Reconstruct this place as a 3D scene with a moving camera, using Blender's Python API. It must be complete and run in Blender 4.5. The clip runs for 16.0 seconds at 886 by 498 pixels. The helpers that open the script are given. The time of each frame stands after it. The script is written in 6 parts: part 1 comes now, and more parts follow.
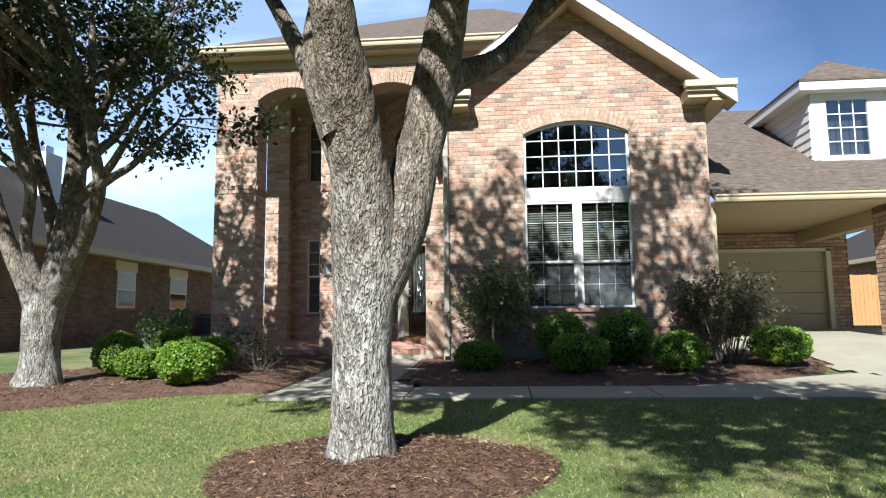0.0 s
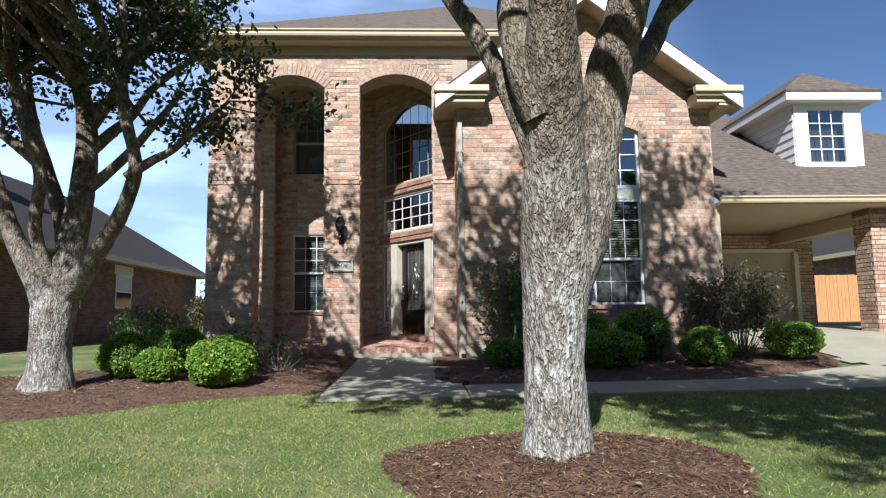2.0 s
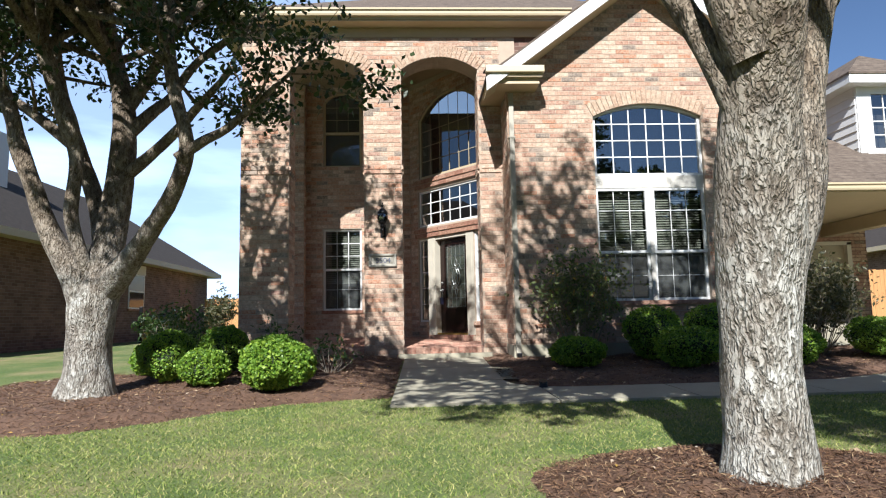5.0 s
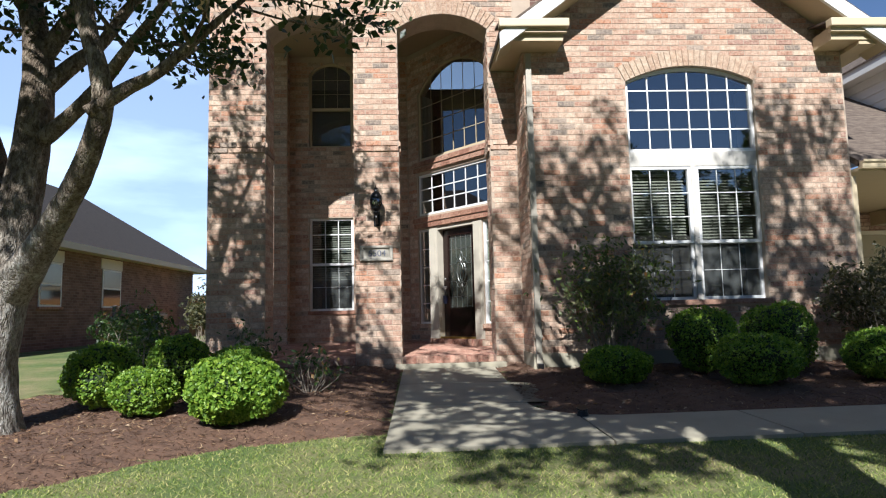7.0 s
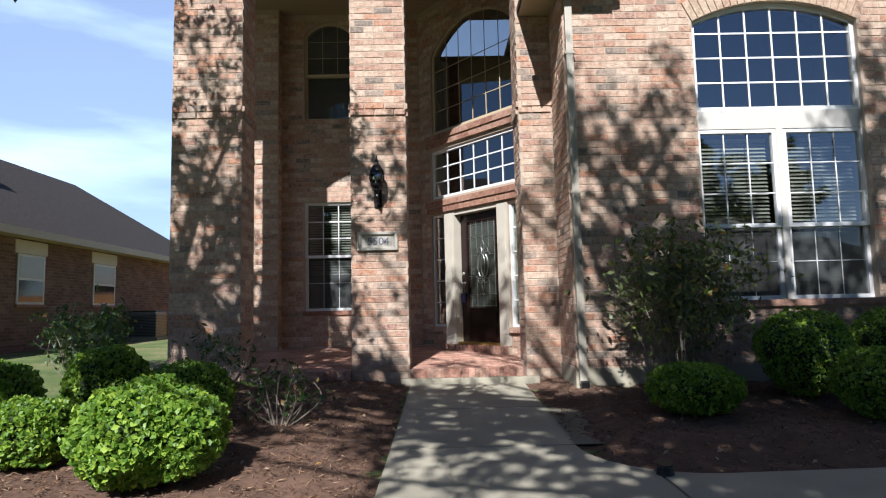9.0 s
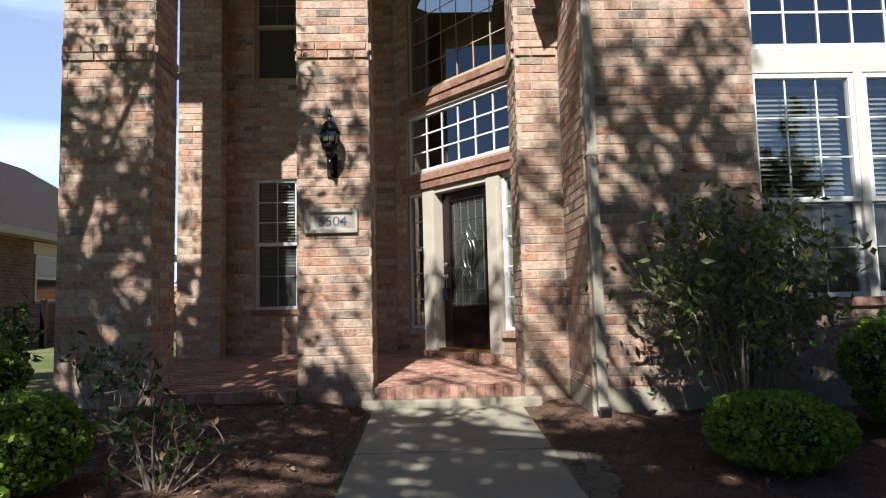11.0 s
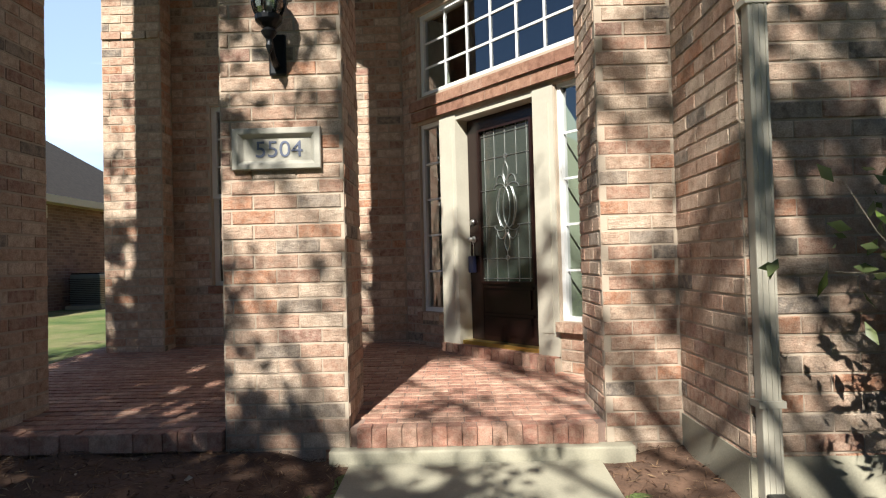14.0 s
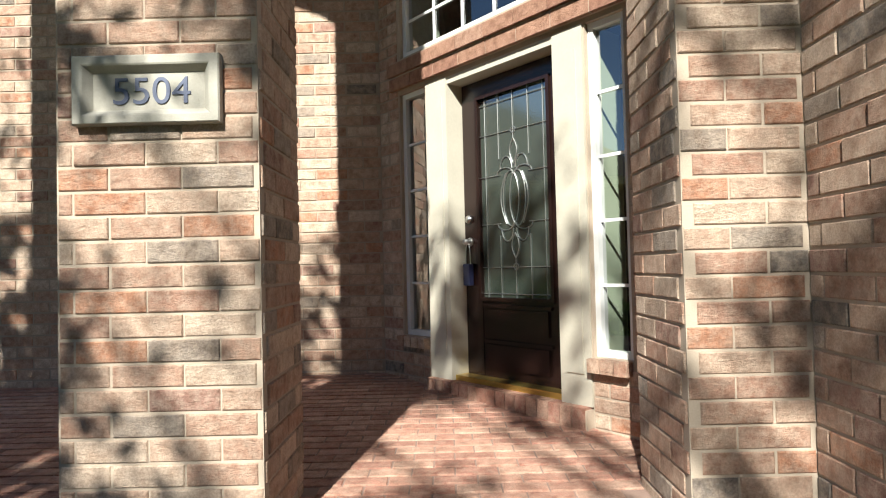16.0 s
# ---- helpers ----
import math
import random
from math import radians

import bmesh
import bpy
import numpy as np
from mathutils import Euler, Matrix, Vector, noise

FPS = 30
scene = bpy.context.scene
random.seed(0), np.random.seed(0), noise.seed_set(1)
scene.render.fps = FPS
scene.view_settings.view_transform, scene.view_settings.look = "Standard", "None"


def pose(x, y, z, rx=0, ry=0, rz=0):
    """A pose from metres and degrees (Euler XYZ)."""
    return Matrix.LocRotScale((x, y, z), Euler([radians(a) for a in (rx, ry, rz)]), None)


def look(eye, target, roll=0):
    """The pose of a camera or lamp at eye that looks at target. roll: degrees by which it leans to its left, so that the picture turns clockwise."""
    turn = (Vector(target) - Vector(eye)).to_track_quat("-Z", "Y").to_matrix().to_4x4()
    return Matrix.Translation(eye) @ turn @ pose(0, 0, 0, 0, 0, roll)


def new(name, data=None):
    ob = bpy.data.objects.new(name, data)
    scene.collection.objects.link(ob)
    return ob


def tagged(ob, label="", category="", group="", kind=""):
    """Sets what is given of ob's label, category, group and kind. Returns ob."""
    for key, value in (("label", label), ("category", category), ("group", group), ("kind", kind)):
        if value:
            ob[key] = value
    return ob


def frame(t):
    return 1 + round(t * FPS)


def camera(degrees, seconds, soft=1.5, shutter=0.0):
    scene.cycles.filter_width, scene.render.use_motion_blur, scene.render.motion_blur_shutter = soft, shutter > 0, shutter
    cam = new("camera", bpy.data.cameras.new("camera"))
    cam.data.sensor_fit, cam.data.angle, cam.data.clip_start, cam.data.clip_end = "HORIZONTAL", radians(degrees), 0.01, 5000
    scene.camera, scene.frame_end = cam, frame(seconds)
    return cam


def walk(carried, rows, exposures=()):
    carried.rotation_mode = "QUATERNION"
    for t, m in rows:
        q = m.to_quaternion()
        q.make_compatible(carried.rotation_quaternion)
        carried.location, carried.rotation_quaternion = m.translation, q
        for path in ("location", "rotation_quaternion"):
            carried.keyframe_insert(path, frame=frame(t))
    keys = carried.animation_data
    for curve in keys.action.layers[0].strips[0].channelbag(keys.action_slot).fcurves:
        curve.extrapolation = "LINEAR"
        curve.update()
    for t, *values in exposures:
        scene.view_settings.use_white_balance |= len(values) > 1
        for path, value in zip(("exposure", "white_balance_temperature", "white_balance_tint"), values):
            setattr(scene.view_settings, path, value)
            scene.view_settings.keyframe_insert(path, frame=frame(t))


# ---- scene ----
cam = camera(70.5, 16.0, 1.15)
PATH = [
    (0, (0.012, 0.111, 1.494), (-0.161, 2.091, 1.719), -0.6),
    (0.5, (-0.428, 0.169, 1.52), (-0.427, 2.157, 1.742), -0.6),
    (1, (-0.897, 0.137, 1.502), (-0.843, 2.123, 1.728), -0.7),
    (1.5, (-1.347, 0.135, 1.464), (-1.264, 2.12, 1.689), -0.8),
    (2, (-1.764, 0.251, 1.466), (-1.683, 2.237, 1.688), -0.8),
    (2.5, (-2.105, 0.308, 1.454), (-2.063, 2.295, 1.679), -0.9),
    (3, (-2.37, 0.316, 1.485), (-2.316, 2.302, 1.71), -0.9),
    (3.5, (-2.442, 0.337, 1.511), (-2.367, 2.323, 1.735), -1.0),
    (4, (-2.539, 0.427, 1.459), (-2.457, 2.412, 1.685), -1.1),
    (4.5, (-2.644, 0.699, 1.43), (-2.559, 2.684, 1.655), -1.1),
    (7, (-2.71, 2.826, 1.589), (-2.616, 4.814, 1.791), -1.4),
    (7.5, (-2.7, 3.327, 1.621), (-2.609, 5.315, 1.822), -1.3),
    (8, (-2.644, 3.837, 1.654), (-2.56, 5.826, 1.848), -1.3),
    (8.5, (-2.627, 4.269, 1.642), (-2.587, 6.26, 1.835), -1.4),
    (9, (-2.58, 4.749, 1.664), (-2.551, 6.739, 1.855), -1.3),
    (9.2, (-2.518, 4.899, 1.637), (-2.493, 6.89, 1.827), -1.2),
    (11.5, (-2.408, 7.049, 1.738), (-2.338, 9.042, 1.888), -1.4),
    (12, (-2.403, 7.471, 1.718), (-2.338, 9.467, 1.833), -1.4),
    (12.5, (-2.354, 7.86, 1.716), (-2.296, 9.859, 1.781), -1.4),
    (13, (-2.276, 8.296, 1.765), (-2.265, 10.295, 1.812), -1.5),
    (13.5, (-2.259, 8.701, 1.782), (-2.304, 10.7, 1.826), -1.4),
    (14, (-2.285, 9.081, 1.859), (-2.32, 11.081, 1.903), -1.5),
    (14.5, (-2.239, 9.466, 1.89), (-2.271, 11.465, 1.936), -1.5),
    (15, (-2.24, 9.805, 1.891), (-2.273, 11.805, 1.938), -1.5),
    (15.5, (-2.271, 10.176, 1.934), (-2.299, 12.175, 1.979), -1.3),
    (16, (-2.261, 10.51, 1.904), (-2.275, 12.509, 1.958), -1.4),
]
walk(cam, [(t, look(eye, target, roll)) for t, eye, target, roll in PATH],
     [(0, 1.15, 5550, 11), (1.5, 0.86, 5450, 12), (3, 1.05, 5600, 12), (4.5, 1.12, 5700, 12), (7, 1.0, 5650, 13), (9, 0.95, 5600, 15), (12.5, 1.0, 6050, 11), (14, 1.25, 6050, 9), (16, 1.5, 5950, 7)])

# ---- light ----
world = bpy.data.worlds.new("sky")
scene.world = world
world.use_nodes = True
wn, wl = world.node_tree.nodes, world.node_tree.links
wn.clear()
SUN_EL, SUN_AZ = radians(39.0), radians(192.0)
sky = wn.new("ShaderNodeTexSky")
sky.sky_type, sky.sun_disc = "NISHITA", False
sky.sun_elevation, sky.sun_rotation = SUN_EL, SUN_AZ
sky.air_density, sky.dust_density, sky.ozone_density = 0.85, 0.02, 1.7
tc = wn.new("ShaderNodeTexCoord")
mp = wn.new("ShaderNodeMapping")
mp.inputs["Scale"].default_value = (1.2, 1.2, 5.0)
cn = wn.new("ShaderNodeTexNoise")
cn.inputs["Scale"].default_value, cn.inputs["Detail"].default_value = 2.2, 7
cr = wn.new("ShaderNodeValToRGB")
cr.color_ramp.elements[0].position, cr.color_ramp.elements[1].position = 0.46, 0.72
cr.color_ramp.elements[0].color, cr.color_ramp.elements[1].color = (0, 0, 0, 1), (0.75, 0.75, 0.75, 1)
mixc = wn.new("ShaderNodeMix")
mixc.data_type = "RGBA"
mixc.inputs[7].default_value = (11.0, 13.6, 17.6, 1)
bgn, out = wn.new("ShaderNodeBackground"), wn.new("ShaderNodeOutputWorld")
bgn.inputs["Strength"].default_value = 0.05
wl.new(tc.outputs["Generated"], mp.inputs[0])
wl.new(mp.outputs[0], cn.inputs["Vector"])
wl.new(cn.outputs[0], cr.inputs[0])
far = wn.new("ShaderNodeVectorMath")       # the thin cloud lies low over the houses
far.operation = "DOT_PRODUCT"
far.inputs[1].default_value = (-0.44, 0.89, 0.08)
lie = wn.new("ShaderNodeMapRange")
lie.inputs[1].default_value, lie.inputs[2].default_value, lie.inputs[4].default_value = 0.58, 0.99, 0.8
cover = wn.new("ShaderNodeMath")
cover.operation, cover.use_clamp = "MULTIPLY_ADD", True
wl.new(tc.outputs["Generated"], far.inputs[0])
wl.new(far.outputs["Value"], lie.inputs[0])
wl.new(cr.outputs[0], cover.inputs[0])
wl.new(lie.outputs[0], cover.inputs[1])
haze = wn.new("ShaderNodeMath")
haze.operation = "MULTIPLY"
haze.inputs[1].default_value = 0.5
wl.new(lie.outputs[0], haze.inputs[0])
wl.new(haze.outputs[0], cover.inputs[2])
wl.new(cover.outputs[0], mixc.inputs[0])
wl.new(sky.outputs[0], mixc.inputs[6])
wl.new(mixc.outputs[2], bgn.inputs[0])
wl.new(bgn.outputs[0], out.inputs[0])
sun = new("sun", bpy.data.lights.new("sun", "SUN"))
sun.data.energy, sun.data.angle, sun.data.color = 5.0, radians(0.6), (1.0, 0.95, 0.845)
sun.matrix_world = look((-3, -12, 12), (-3 + 0.21, -12 + 1.0, 12 - 0.82))


# ---- materials ----
def material(name, base=(0.5, 0.5, 0.5), rough=0.7, metal=0.0):
    m = bpy.data.materials.new(name)
    m.use_nodes = True
    b = m.node_tree.nodes["Principled BSDF"]
    b.inputs["Base Color"].default_value = (*base, 1)
    b.inputs["Roughness"].default_value, b.inputs["Metallic"].default_value = rough, metal
    return m, m.node_tree.nodes, m.node_tree.links, b


def noise_of(n, l, scale, detail=4, stretch=None, rough=0.6):
    g = n.new("ShaderNodeNewGeometry")
    t = n.new("ShaderNodeTexNoise")
    t.inputs["Scale"].default_value, t.inputs["Detail"].default_value, t.inputs["Roughness"].default_value = scale, detail, rough
    if stretch:
        mpn = n.new("ShaderNodeMapping")
        mpn.inputs["Scale"].default_value = stretch
        l.new(g.outputs["Position"], mpn.inputs[0])
        l.new(mpn.outputs[0], t.inputs["Vector"])
    else:
        l.new(g.outputs["Position"], t.inputs["Vector"])
    return t.outputs[0]


def ramp(n, l, fac, stops):
    r = n.new("ShaderNodeValToRGB")
    e = r.color_ramp.elements
    while len(e) < len(stops):
        e.new(0.5)
    for k, (p, c) in enumerate(stops):
        e[k].position, e[k].color = p, (*c, 1)
    l.new(fac, r.inputs[0])
    return r.outputs[0]


def mixed(n, l, a, b, fac, kind="MIX"):
    m = n.new("ShaderNodeMix")
    m.data_type, m.blend_type = "RGBA", kind
    for sock, v in ((m.inputs[0], fac), (m.inputs[6], a), (m.inputs[7], b)):
        if isinstance(v, (int, float)):
            sock.default_value = v
        elif isinstance(v, tuple):
            sock.default_value = (*v, 1)
        else:
            l.new(v, sock)
    return m.outputs[2]


def bump(n, l, b, height, strength=0.3, dist=0.01):
    k = n.new("ShaderNodeBump")
    k.inputs["Strength"].default_value, k.inputs["Distance"].default_value = strength, dist
    l.new(height, k.inputs["Height"])
    l.new(k.outputs[0], b.inputs["Normal"])


def random_of(n, l):
    """A number for each piece, whether it is an object or an island of a joined mesh."""
    g, o = n.new("ShaderNodeNewGeometry"), n.new("ShaderNodeObjectInfo")
    a, f = n.new("ShaderNodeMath"), n.new("ShaderNodeMath")
    a.operation, f.operation = "ADD", "FRACT"
    l.new(g.outputs["Random Per Island"], a.inputs[0])
    l.new(o.outputs["Random"], a.inputs[1])
    l.new(a.outputs[0], f.inputs[0])
    return f.outputs[0]


def plain(name, base, rough=0.6, metal=0.0, vary=0.12, scale=6.0, grain=60.0, relief=0.15, stretch=None):
    m, n, l, b = material(name, base, rough, metal)
    big, fine = noise_of(n, l, scale, 5, stretch), noise_of(n, l, grain, 3, stretch)
    lo, hi = tuple(c * (1 - vary) for c in base), tuple(min(1, c * (1 + vary)) for c in base)
    c1 = ramp(n, l, big, [(0.3, lo), (0.7, hi)])
    c2 = mixed(n, l, c1, ramp(n, l, fine, [(0.3, lo), (0.7, hi)]), 0.4)
    l.new(c2, b.inputs["Base Color"])
    bump(n, l, b, fine, relief, 0.004)
    return m


def brick_material(name, stops, bloom=0.0):
    m, n, l, b = material(name, (0.4, 0.25, 0.2), 0.88)
    r = n.new("ShaderNodeValToRGB")
    r.color_ramp.interpolation = "CONSTANT"
    e = r.color_ramp.elements
    while len(e) < len(stops):
        e.new(0.5)
    for k, (p, c) in enumerate(stops):
        e[k].position, e[k].color = p, (*c, 1)
    l.new(random_of(n, l), r.inputs[0])
    stain = ramp(n, l, noise_of(n, l, 17, 6), [(0.34, (0.68, 0.60, 0.54)), (0.5, (0.95, 0.91, 0.88)), (0.66, (1.15, 1.14, 1.12))])
    c = mixed(n, l, r.outputs[0], stain, 1.0, "MULTIPLY")
    if bloom:
        pale = ramp(n, l, noise_of(n, l, 26, 5), [(0.40, (0, 0, 0)), (0.62, (bloom, bloom, bloom))])
        c = mixed(n, l, c, (0.54, 0.42, 0.31), pale)
    fine = noise_of(n, l, 120, 4)
    c = mixed(n, l, c, ramp(n, l, fine, [(0.35, (0.75, 0.72, 0.7)), (0.6, (1.08, 1.08, 1.08))]), 0.8, "MULTIPLY")
    l.new(c, b.inputs["Base Color"])
    bump(n, l, b, noise_of(n, l, 38, 9, (1, 1, 1.8), 0.78), 0.85, 0.02)
    return m


BRICK = brick_material("brick", [(0.0, (0.459, 0.313, 0.223)), (0.20, (0.418, 0.26, 0.18)), (0.36, (0.551, 0.424, 0.318)), (0.55, (0.49, 0.345, 0.249)), (0.68, (0.377, 0.217, 0.148)),
                                 (0.77, (0.286, 0.233, 0.185)), (0.84, (0.428, 0.212, 0.122)), (0.91, (0.316, 0.18, 0.133)), (0.95, (0.184, 0.154, 0.127)), (0.975, (0.53, 0.403, 0.297))], 0.42)
PAVER = brick_material("paver", [(0.0, (0.4, 0.199, 0.138)), (0.25, (0.456, 0.249, 0.176)), (0.5, (0.361, 0.174, 0.122)), (0.75, (0.495, 0.299, 0.215))], 0.3)
VOUSSOIR = brick_material("arch_brick", [(0.0, (0.427, 0.304, 0.208)), (0.4, (0.389, 0.267, 0.181)), (0.7, (0.45, 0.34, 0.242))], 0.5)
MORTAR = plain("mortar", (0.38, 0.302, 0.224), 0.95, vary=0.15, grain=150, relief=0.4)


def far_brick_material():
    """Brick too far off to be laid piece by piece."""
    m, n, l, b = material("far_brick", (0.2, 0.11, 0.08), 0.9)
    g, sp = n.new("ShaderNodeNewGeometry"), n.new("ShaderNodeSeparateXYZ")
    along, cb = n.new("ShaderNodeMath"), n.new("ShaderNodeCombineXYZ")
    l.new(g.outputs["Position"], sp.inputs[0])
    l.new(sp.outputs[0], along.inputs[0])
    l.new(sp.outputs[1], along.inputs[1])
    l.new(along.outputs[0], cb.inputs[0])
    l.new(sp.outputs[2], cb.inputs[1])
    t = n.new("ShaderNodeTexBrick")
    t.inputs["Scale"].default_value, t.inputs["Mortar Size"].default_value, t.inputs["Bias"].default_value = 1.0, 0.006, 0.0
    t.inputs["Brick Width"].default_value, t.inputs["Row Height"].default_value = 0.25, 0.086
    t.inputs["Color1"].default_value, t.inputs["Color2"].default_value, t.inputs["Mortar"].default_value = (0.22, 0.125, 0.092, 1), (0.125, 0.066, 0.048, 1), (0.24, 0.18, 0.14, 1)
    l.new(cb.outputs[0], t.inputs["Vector"])
    c = mixed(n, l, t.outputs["Color"], ramp(n, l, noise_of(n, l, 1.6, 5), [(0.3, (0.8, 0.78, 0.76)), (0.7, (1.15, 1.15, 1.15))]), 1.0, "MULTIPLY")
    l.new(c, b.inputs["Base Color"])
    bump(n, l, b, t.outputs["Fac"], -0.3, 0.006)
    return m


FARBRICK = far_brick_material()
TRIM = plain("cream_trim", (0.62, 0.56, 0.44), 0.5, vary=0.05, relief=0.05)
SOFFIT = plain("soffit_paint", (0.44, 0.352, 0.218), 0.6, vary=0.05, relief=0.05)
WHITE = plain("white_paint", (0.66, 0.65, 0.62), 0.45, vary=0.04, relief=0.05)
CONCRETE = plain("concrete", (0.315, 0.285, 0.205), 0.9, vary=0.18, scale=1.6, grain=90, relief=0.35)
STONE = plain("cast_stone", (0.345, 0.315, 0.255), 0.85, vary=0.12, scale=8, grain=120, relief=0.3)
PORCHTAN = plain("porch_ceiling_paint", (0.30, 0.23, 0.15), 0.6, vary=0.05, relief=0.05)
DOWNPIPE = plain("downspout_paint", (0.36, 0.325, 0.255), 0.5, vary=0.08, relief=0.04)
FLOORMORTAR = plain("floor_mortar", (0.25, 0.165, 0.125), 0.95, vary=0.2, grain=120, relief=0.3)
GUTTER = plain("gutter_paint", (0.51, 0.415, 0.265), 0.45, vary=0.05, relief=0.03)
IRON = plain("black_iron", (0.012, 0.012, 0.013), 0.35, 0.6, vary=0.2, relief=0.1)
# shade of unlit rooms, put into the base colour
ROOMSHADE = plain("unlit_room_shade", (0.04, 0.036, 0.032), 0.9)
CEDAR = plain("cedar", (0.425, 0.212, 0.0765), 0.8, vary=0.25, scale=4, grain=30, relief=0.3, stretch=(8, 8, 0.6))
BRASS = plain("brass", (0.60, 0.43, 0.12), 0.3, 0.9, vary=0.08)
STEEL = plain("satin_nickel", (0.55, 0.54, 0.52), 0.28, 1.0, vary=0.05)


def shingle_material(name="shingles", tone=1.0):
    m, n, l, b = material(name, (0.2, 0.16, 0.12), 0.92)
    c = ramp(n, l, noise_of(n, l, 7, 3, (1.0, 1.6, 1.6)), [(p, tuple(tone * v for v in q)) for p, q in ((0.3, (0.066, 0.047, 0.034)), (0.5, (0.112, 0.083, 0.061)), (0.72, (0.155, 0.12, 0.088)))])
    c = mixed(n, l, c, ramp(n, l, noise_of(n, l, 220, 2), [(0.3, (0.6, 0.6, 0.6)), (0.7, (1.2, 1.2, 1.2))]), 0.7, "MULTIPLY")
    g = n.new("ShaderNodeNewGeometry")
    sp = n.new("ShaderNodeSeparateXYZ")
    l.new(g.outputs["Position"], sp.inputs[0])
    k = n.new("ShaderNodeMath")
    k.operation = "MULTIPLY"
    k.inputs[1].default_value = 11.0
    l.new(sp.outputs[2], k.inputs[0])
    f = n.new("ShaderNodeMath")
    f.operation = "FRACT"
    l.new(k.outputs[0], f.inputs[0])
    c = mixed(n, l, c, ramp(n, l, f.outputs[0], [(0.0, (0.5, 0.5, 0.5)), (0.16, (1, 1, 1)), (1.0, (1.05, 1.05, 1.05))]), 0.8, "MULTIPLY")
    l.new(c, b.inputs["Base Color"])
    bump(n, l, b, f.outputs[0], 0.5, 0.02)
    return m


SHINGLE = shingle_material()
DARKSHINGLE = shingle_material("dark_shingles", 0.30)


def glass_material(name, tint=(0.9, 0.95, 0.93), rough=0.02, back=0.75, ior=3.0, mesh=0.0):
    """A pane: clear enough to see in, with the gloss of glass."""
    m, n, l, b = material(name, (0.02, 0.025, 0.03), rough)
    n.remove(b)
    tr, gl, mx, fr = n.new("ShaderNodeBsdfTransparent"), n.new("ShaderNodeBsdfGlossy"), n.new("ShaderNodeMixShader"), n.new("ShaderNodeFresnel")
    tr.inputs[0].default_value = (*[c * back for c in tint], 1)
    gl.inputs["Roughness"].default_value = rough
    fr.inputs[0].default_value = ior
    l.new(fr.outputs[0], mx.inputs[0])
    l.new(tr.outputs[0], mx.inputs[1])
    l.new(gl.outputs[0], mx.inputs[2])
    last = mx.outputs[0]
    if mesh:                                # an insect screen before the glass
        df, over = n.new("ShaderNodeBsdfDiffuse"), n.new("ShaderNodeMixShader")
        df.inputs[0].default_value = (0.16, 0.17, 0.16, 1)
        over.inputs[0].default_value = mesh
        l.new(last, over.inputs[1])
        l.new(df.outputs[0], over.inputs[2])
        last = over.outputs[0]
    l.new(last, n["Material Output"].inputs[0])
    return m


GLASS = glass_material("window_glass")
SCREENGLASS = glass_material("screened_glass", back=0.5, ior=2.0, mesh=0.3)


def leaf_material(name, stops, rough=0.45, shine=0.35):
    m, n, l, b = material(name, stops[0][1], rough)
    l.new(ramp(n, l, random_of(n, l), stops), b.inputs["Base Color"])
    b.inputs["Specular IOR Level"].default_value = shine
    tl, ad = n.new("ShaderNodeBsdfTranslucent"), n.new("ShaderNodeMixShader")
    l.new(ramp(n, l, random_of(n, l), [(p, (min(1, c[0] * 1.7), min(1, c[1] * 1.8), c[2] * 0.9)) for p, c in stops]), tl.inputs[0])
    ad.inputs[0].default_value = 0.28
    l.new(b.outputs[0], ad.inputs[1])
    l.new(tl.outputs[0], ad.inputs[2])
    l.new(ad.outputs[0], n["Material Output"].inputs[0])
    return m


OAKLEAF = leaf_material("oak_leaf", [(0.0, (0.020, 0.035, 0.012)), (0.5, (0.035, 0.055, 0.018)), (1.0, (0.06, 0.08, 0.025))])
BOXLEAF = leaf_material("box_leaf", [(0.0, (0.063, 0.132, 0.0158)), (0.5, (0.144, 0.246, 0.0277)), (1.0, (0.288, 0.387, 0.0475))])
SHRUBLEAF = leaf_material("shrub_leaf", [(0.0, (0.0216, 0.0432, 0.013)), (0.6, (0.0504, 0.0864, 0.0216)), (0.93, (0.0792, 0.122, 0.0288)), (1.0, (0.216, 0.115, 0.036))])
OLIVELEAF = leaf_material("olive_shrub_leaf", [(0.0, (0.06, 0.0853, 0.0308)), (0.55, (0.112, 0.132, 0.049)), (0.86, (0.18, 0.171, 0.07)), (0.95, (0.24, 0.372, 0.07)), (1.0, (0.45, 0.217, 0.084))])
DRYLEAF = leaf_material("dry_shrub_leaf", [(0.0, (0.05, 0.055, 0.03)), (0.6, (0.09, 0.09, 0.045)), (1.0, (0.15, 0.13, 0.06))])
BLADE = leaf_material("grass_blade", [(0.0, (0.06, 0.105, 0.02)), (0.35, (0.145, 0.205, 0.045)), (0.7, (0.28, 0.315, 0.085)), (1.0, (0.46, 0.40, 0.18))], 0.6, 0.2)
# near-black filler colour: shade among the leaves is painted in
CORE = plain("bush_core_shade", (0.018, 0.03, 0.010), 0.95, vary=0.4, scale=20, grain=60)
STEM = plain("twig_bark", (0.24, 0.20, 0.15), 0.9, vary=0.3, scale=20, grain=90)
LITTER = brick_material("leaf_litter", [(0.0, (0.4, 0.304, 0.192)), (0.4, (0.304, 0.2, 0.104)), (0.7, (0.44, 0.36, 0.264)), (0.93, (0.44, 0.288, 0.04))])


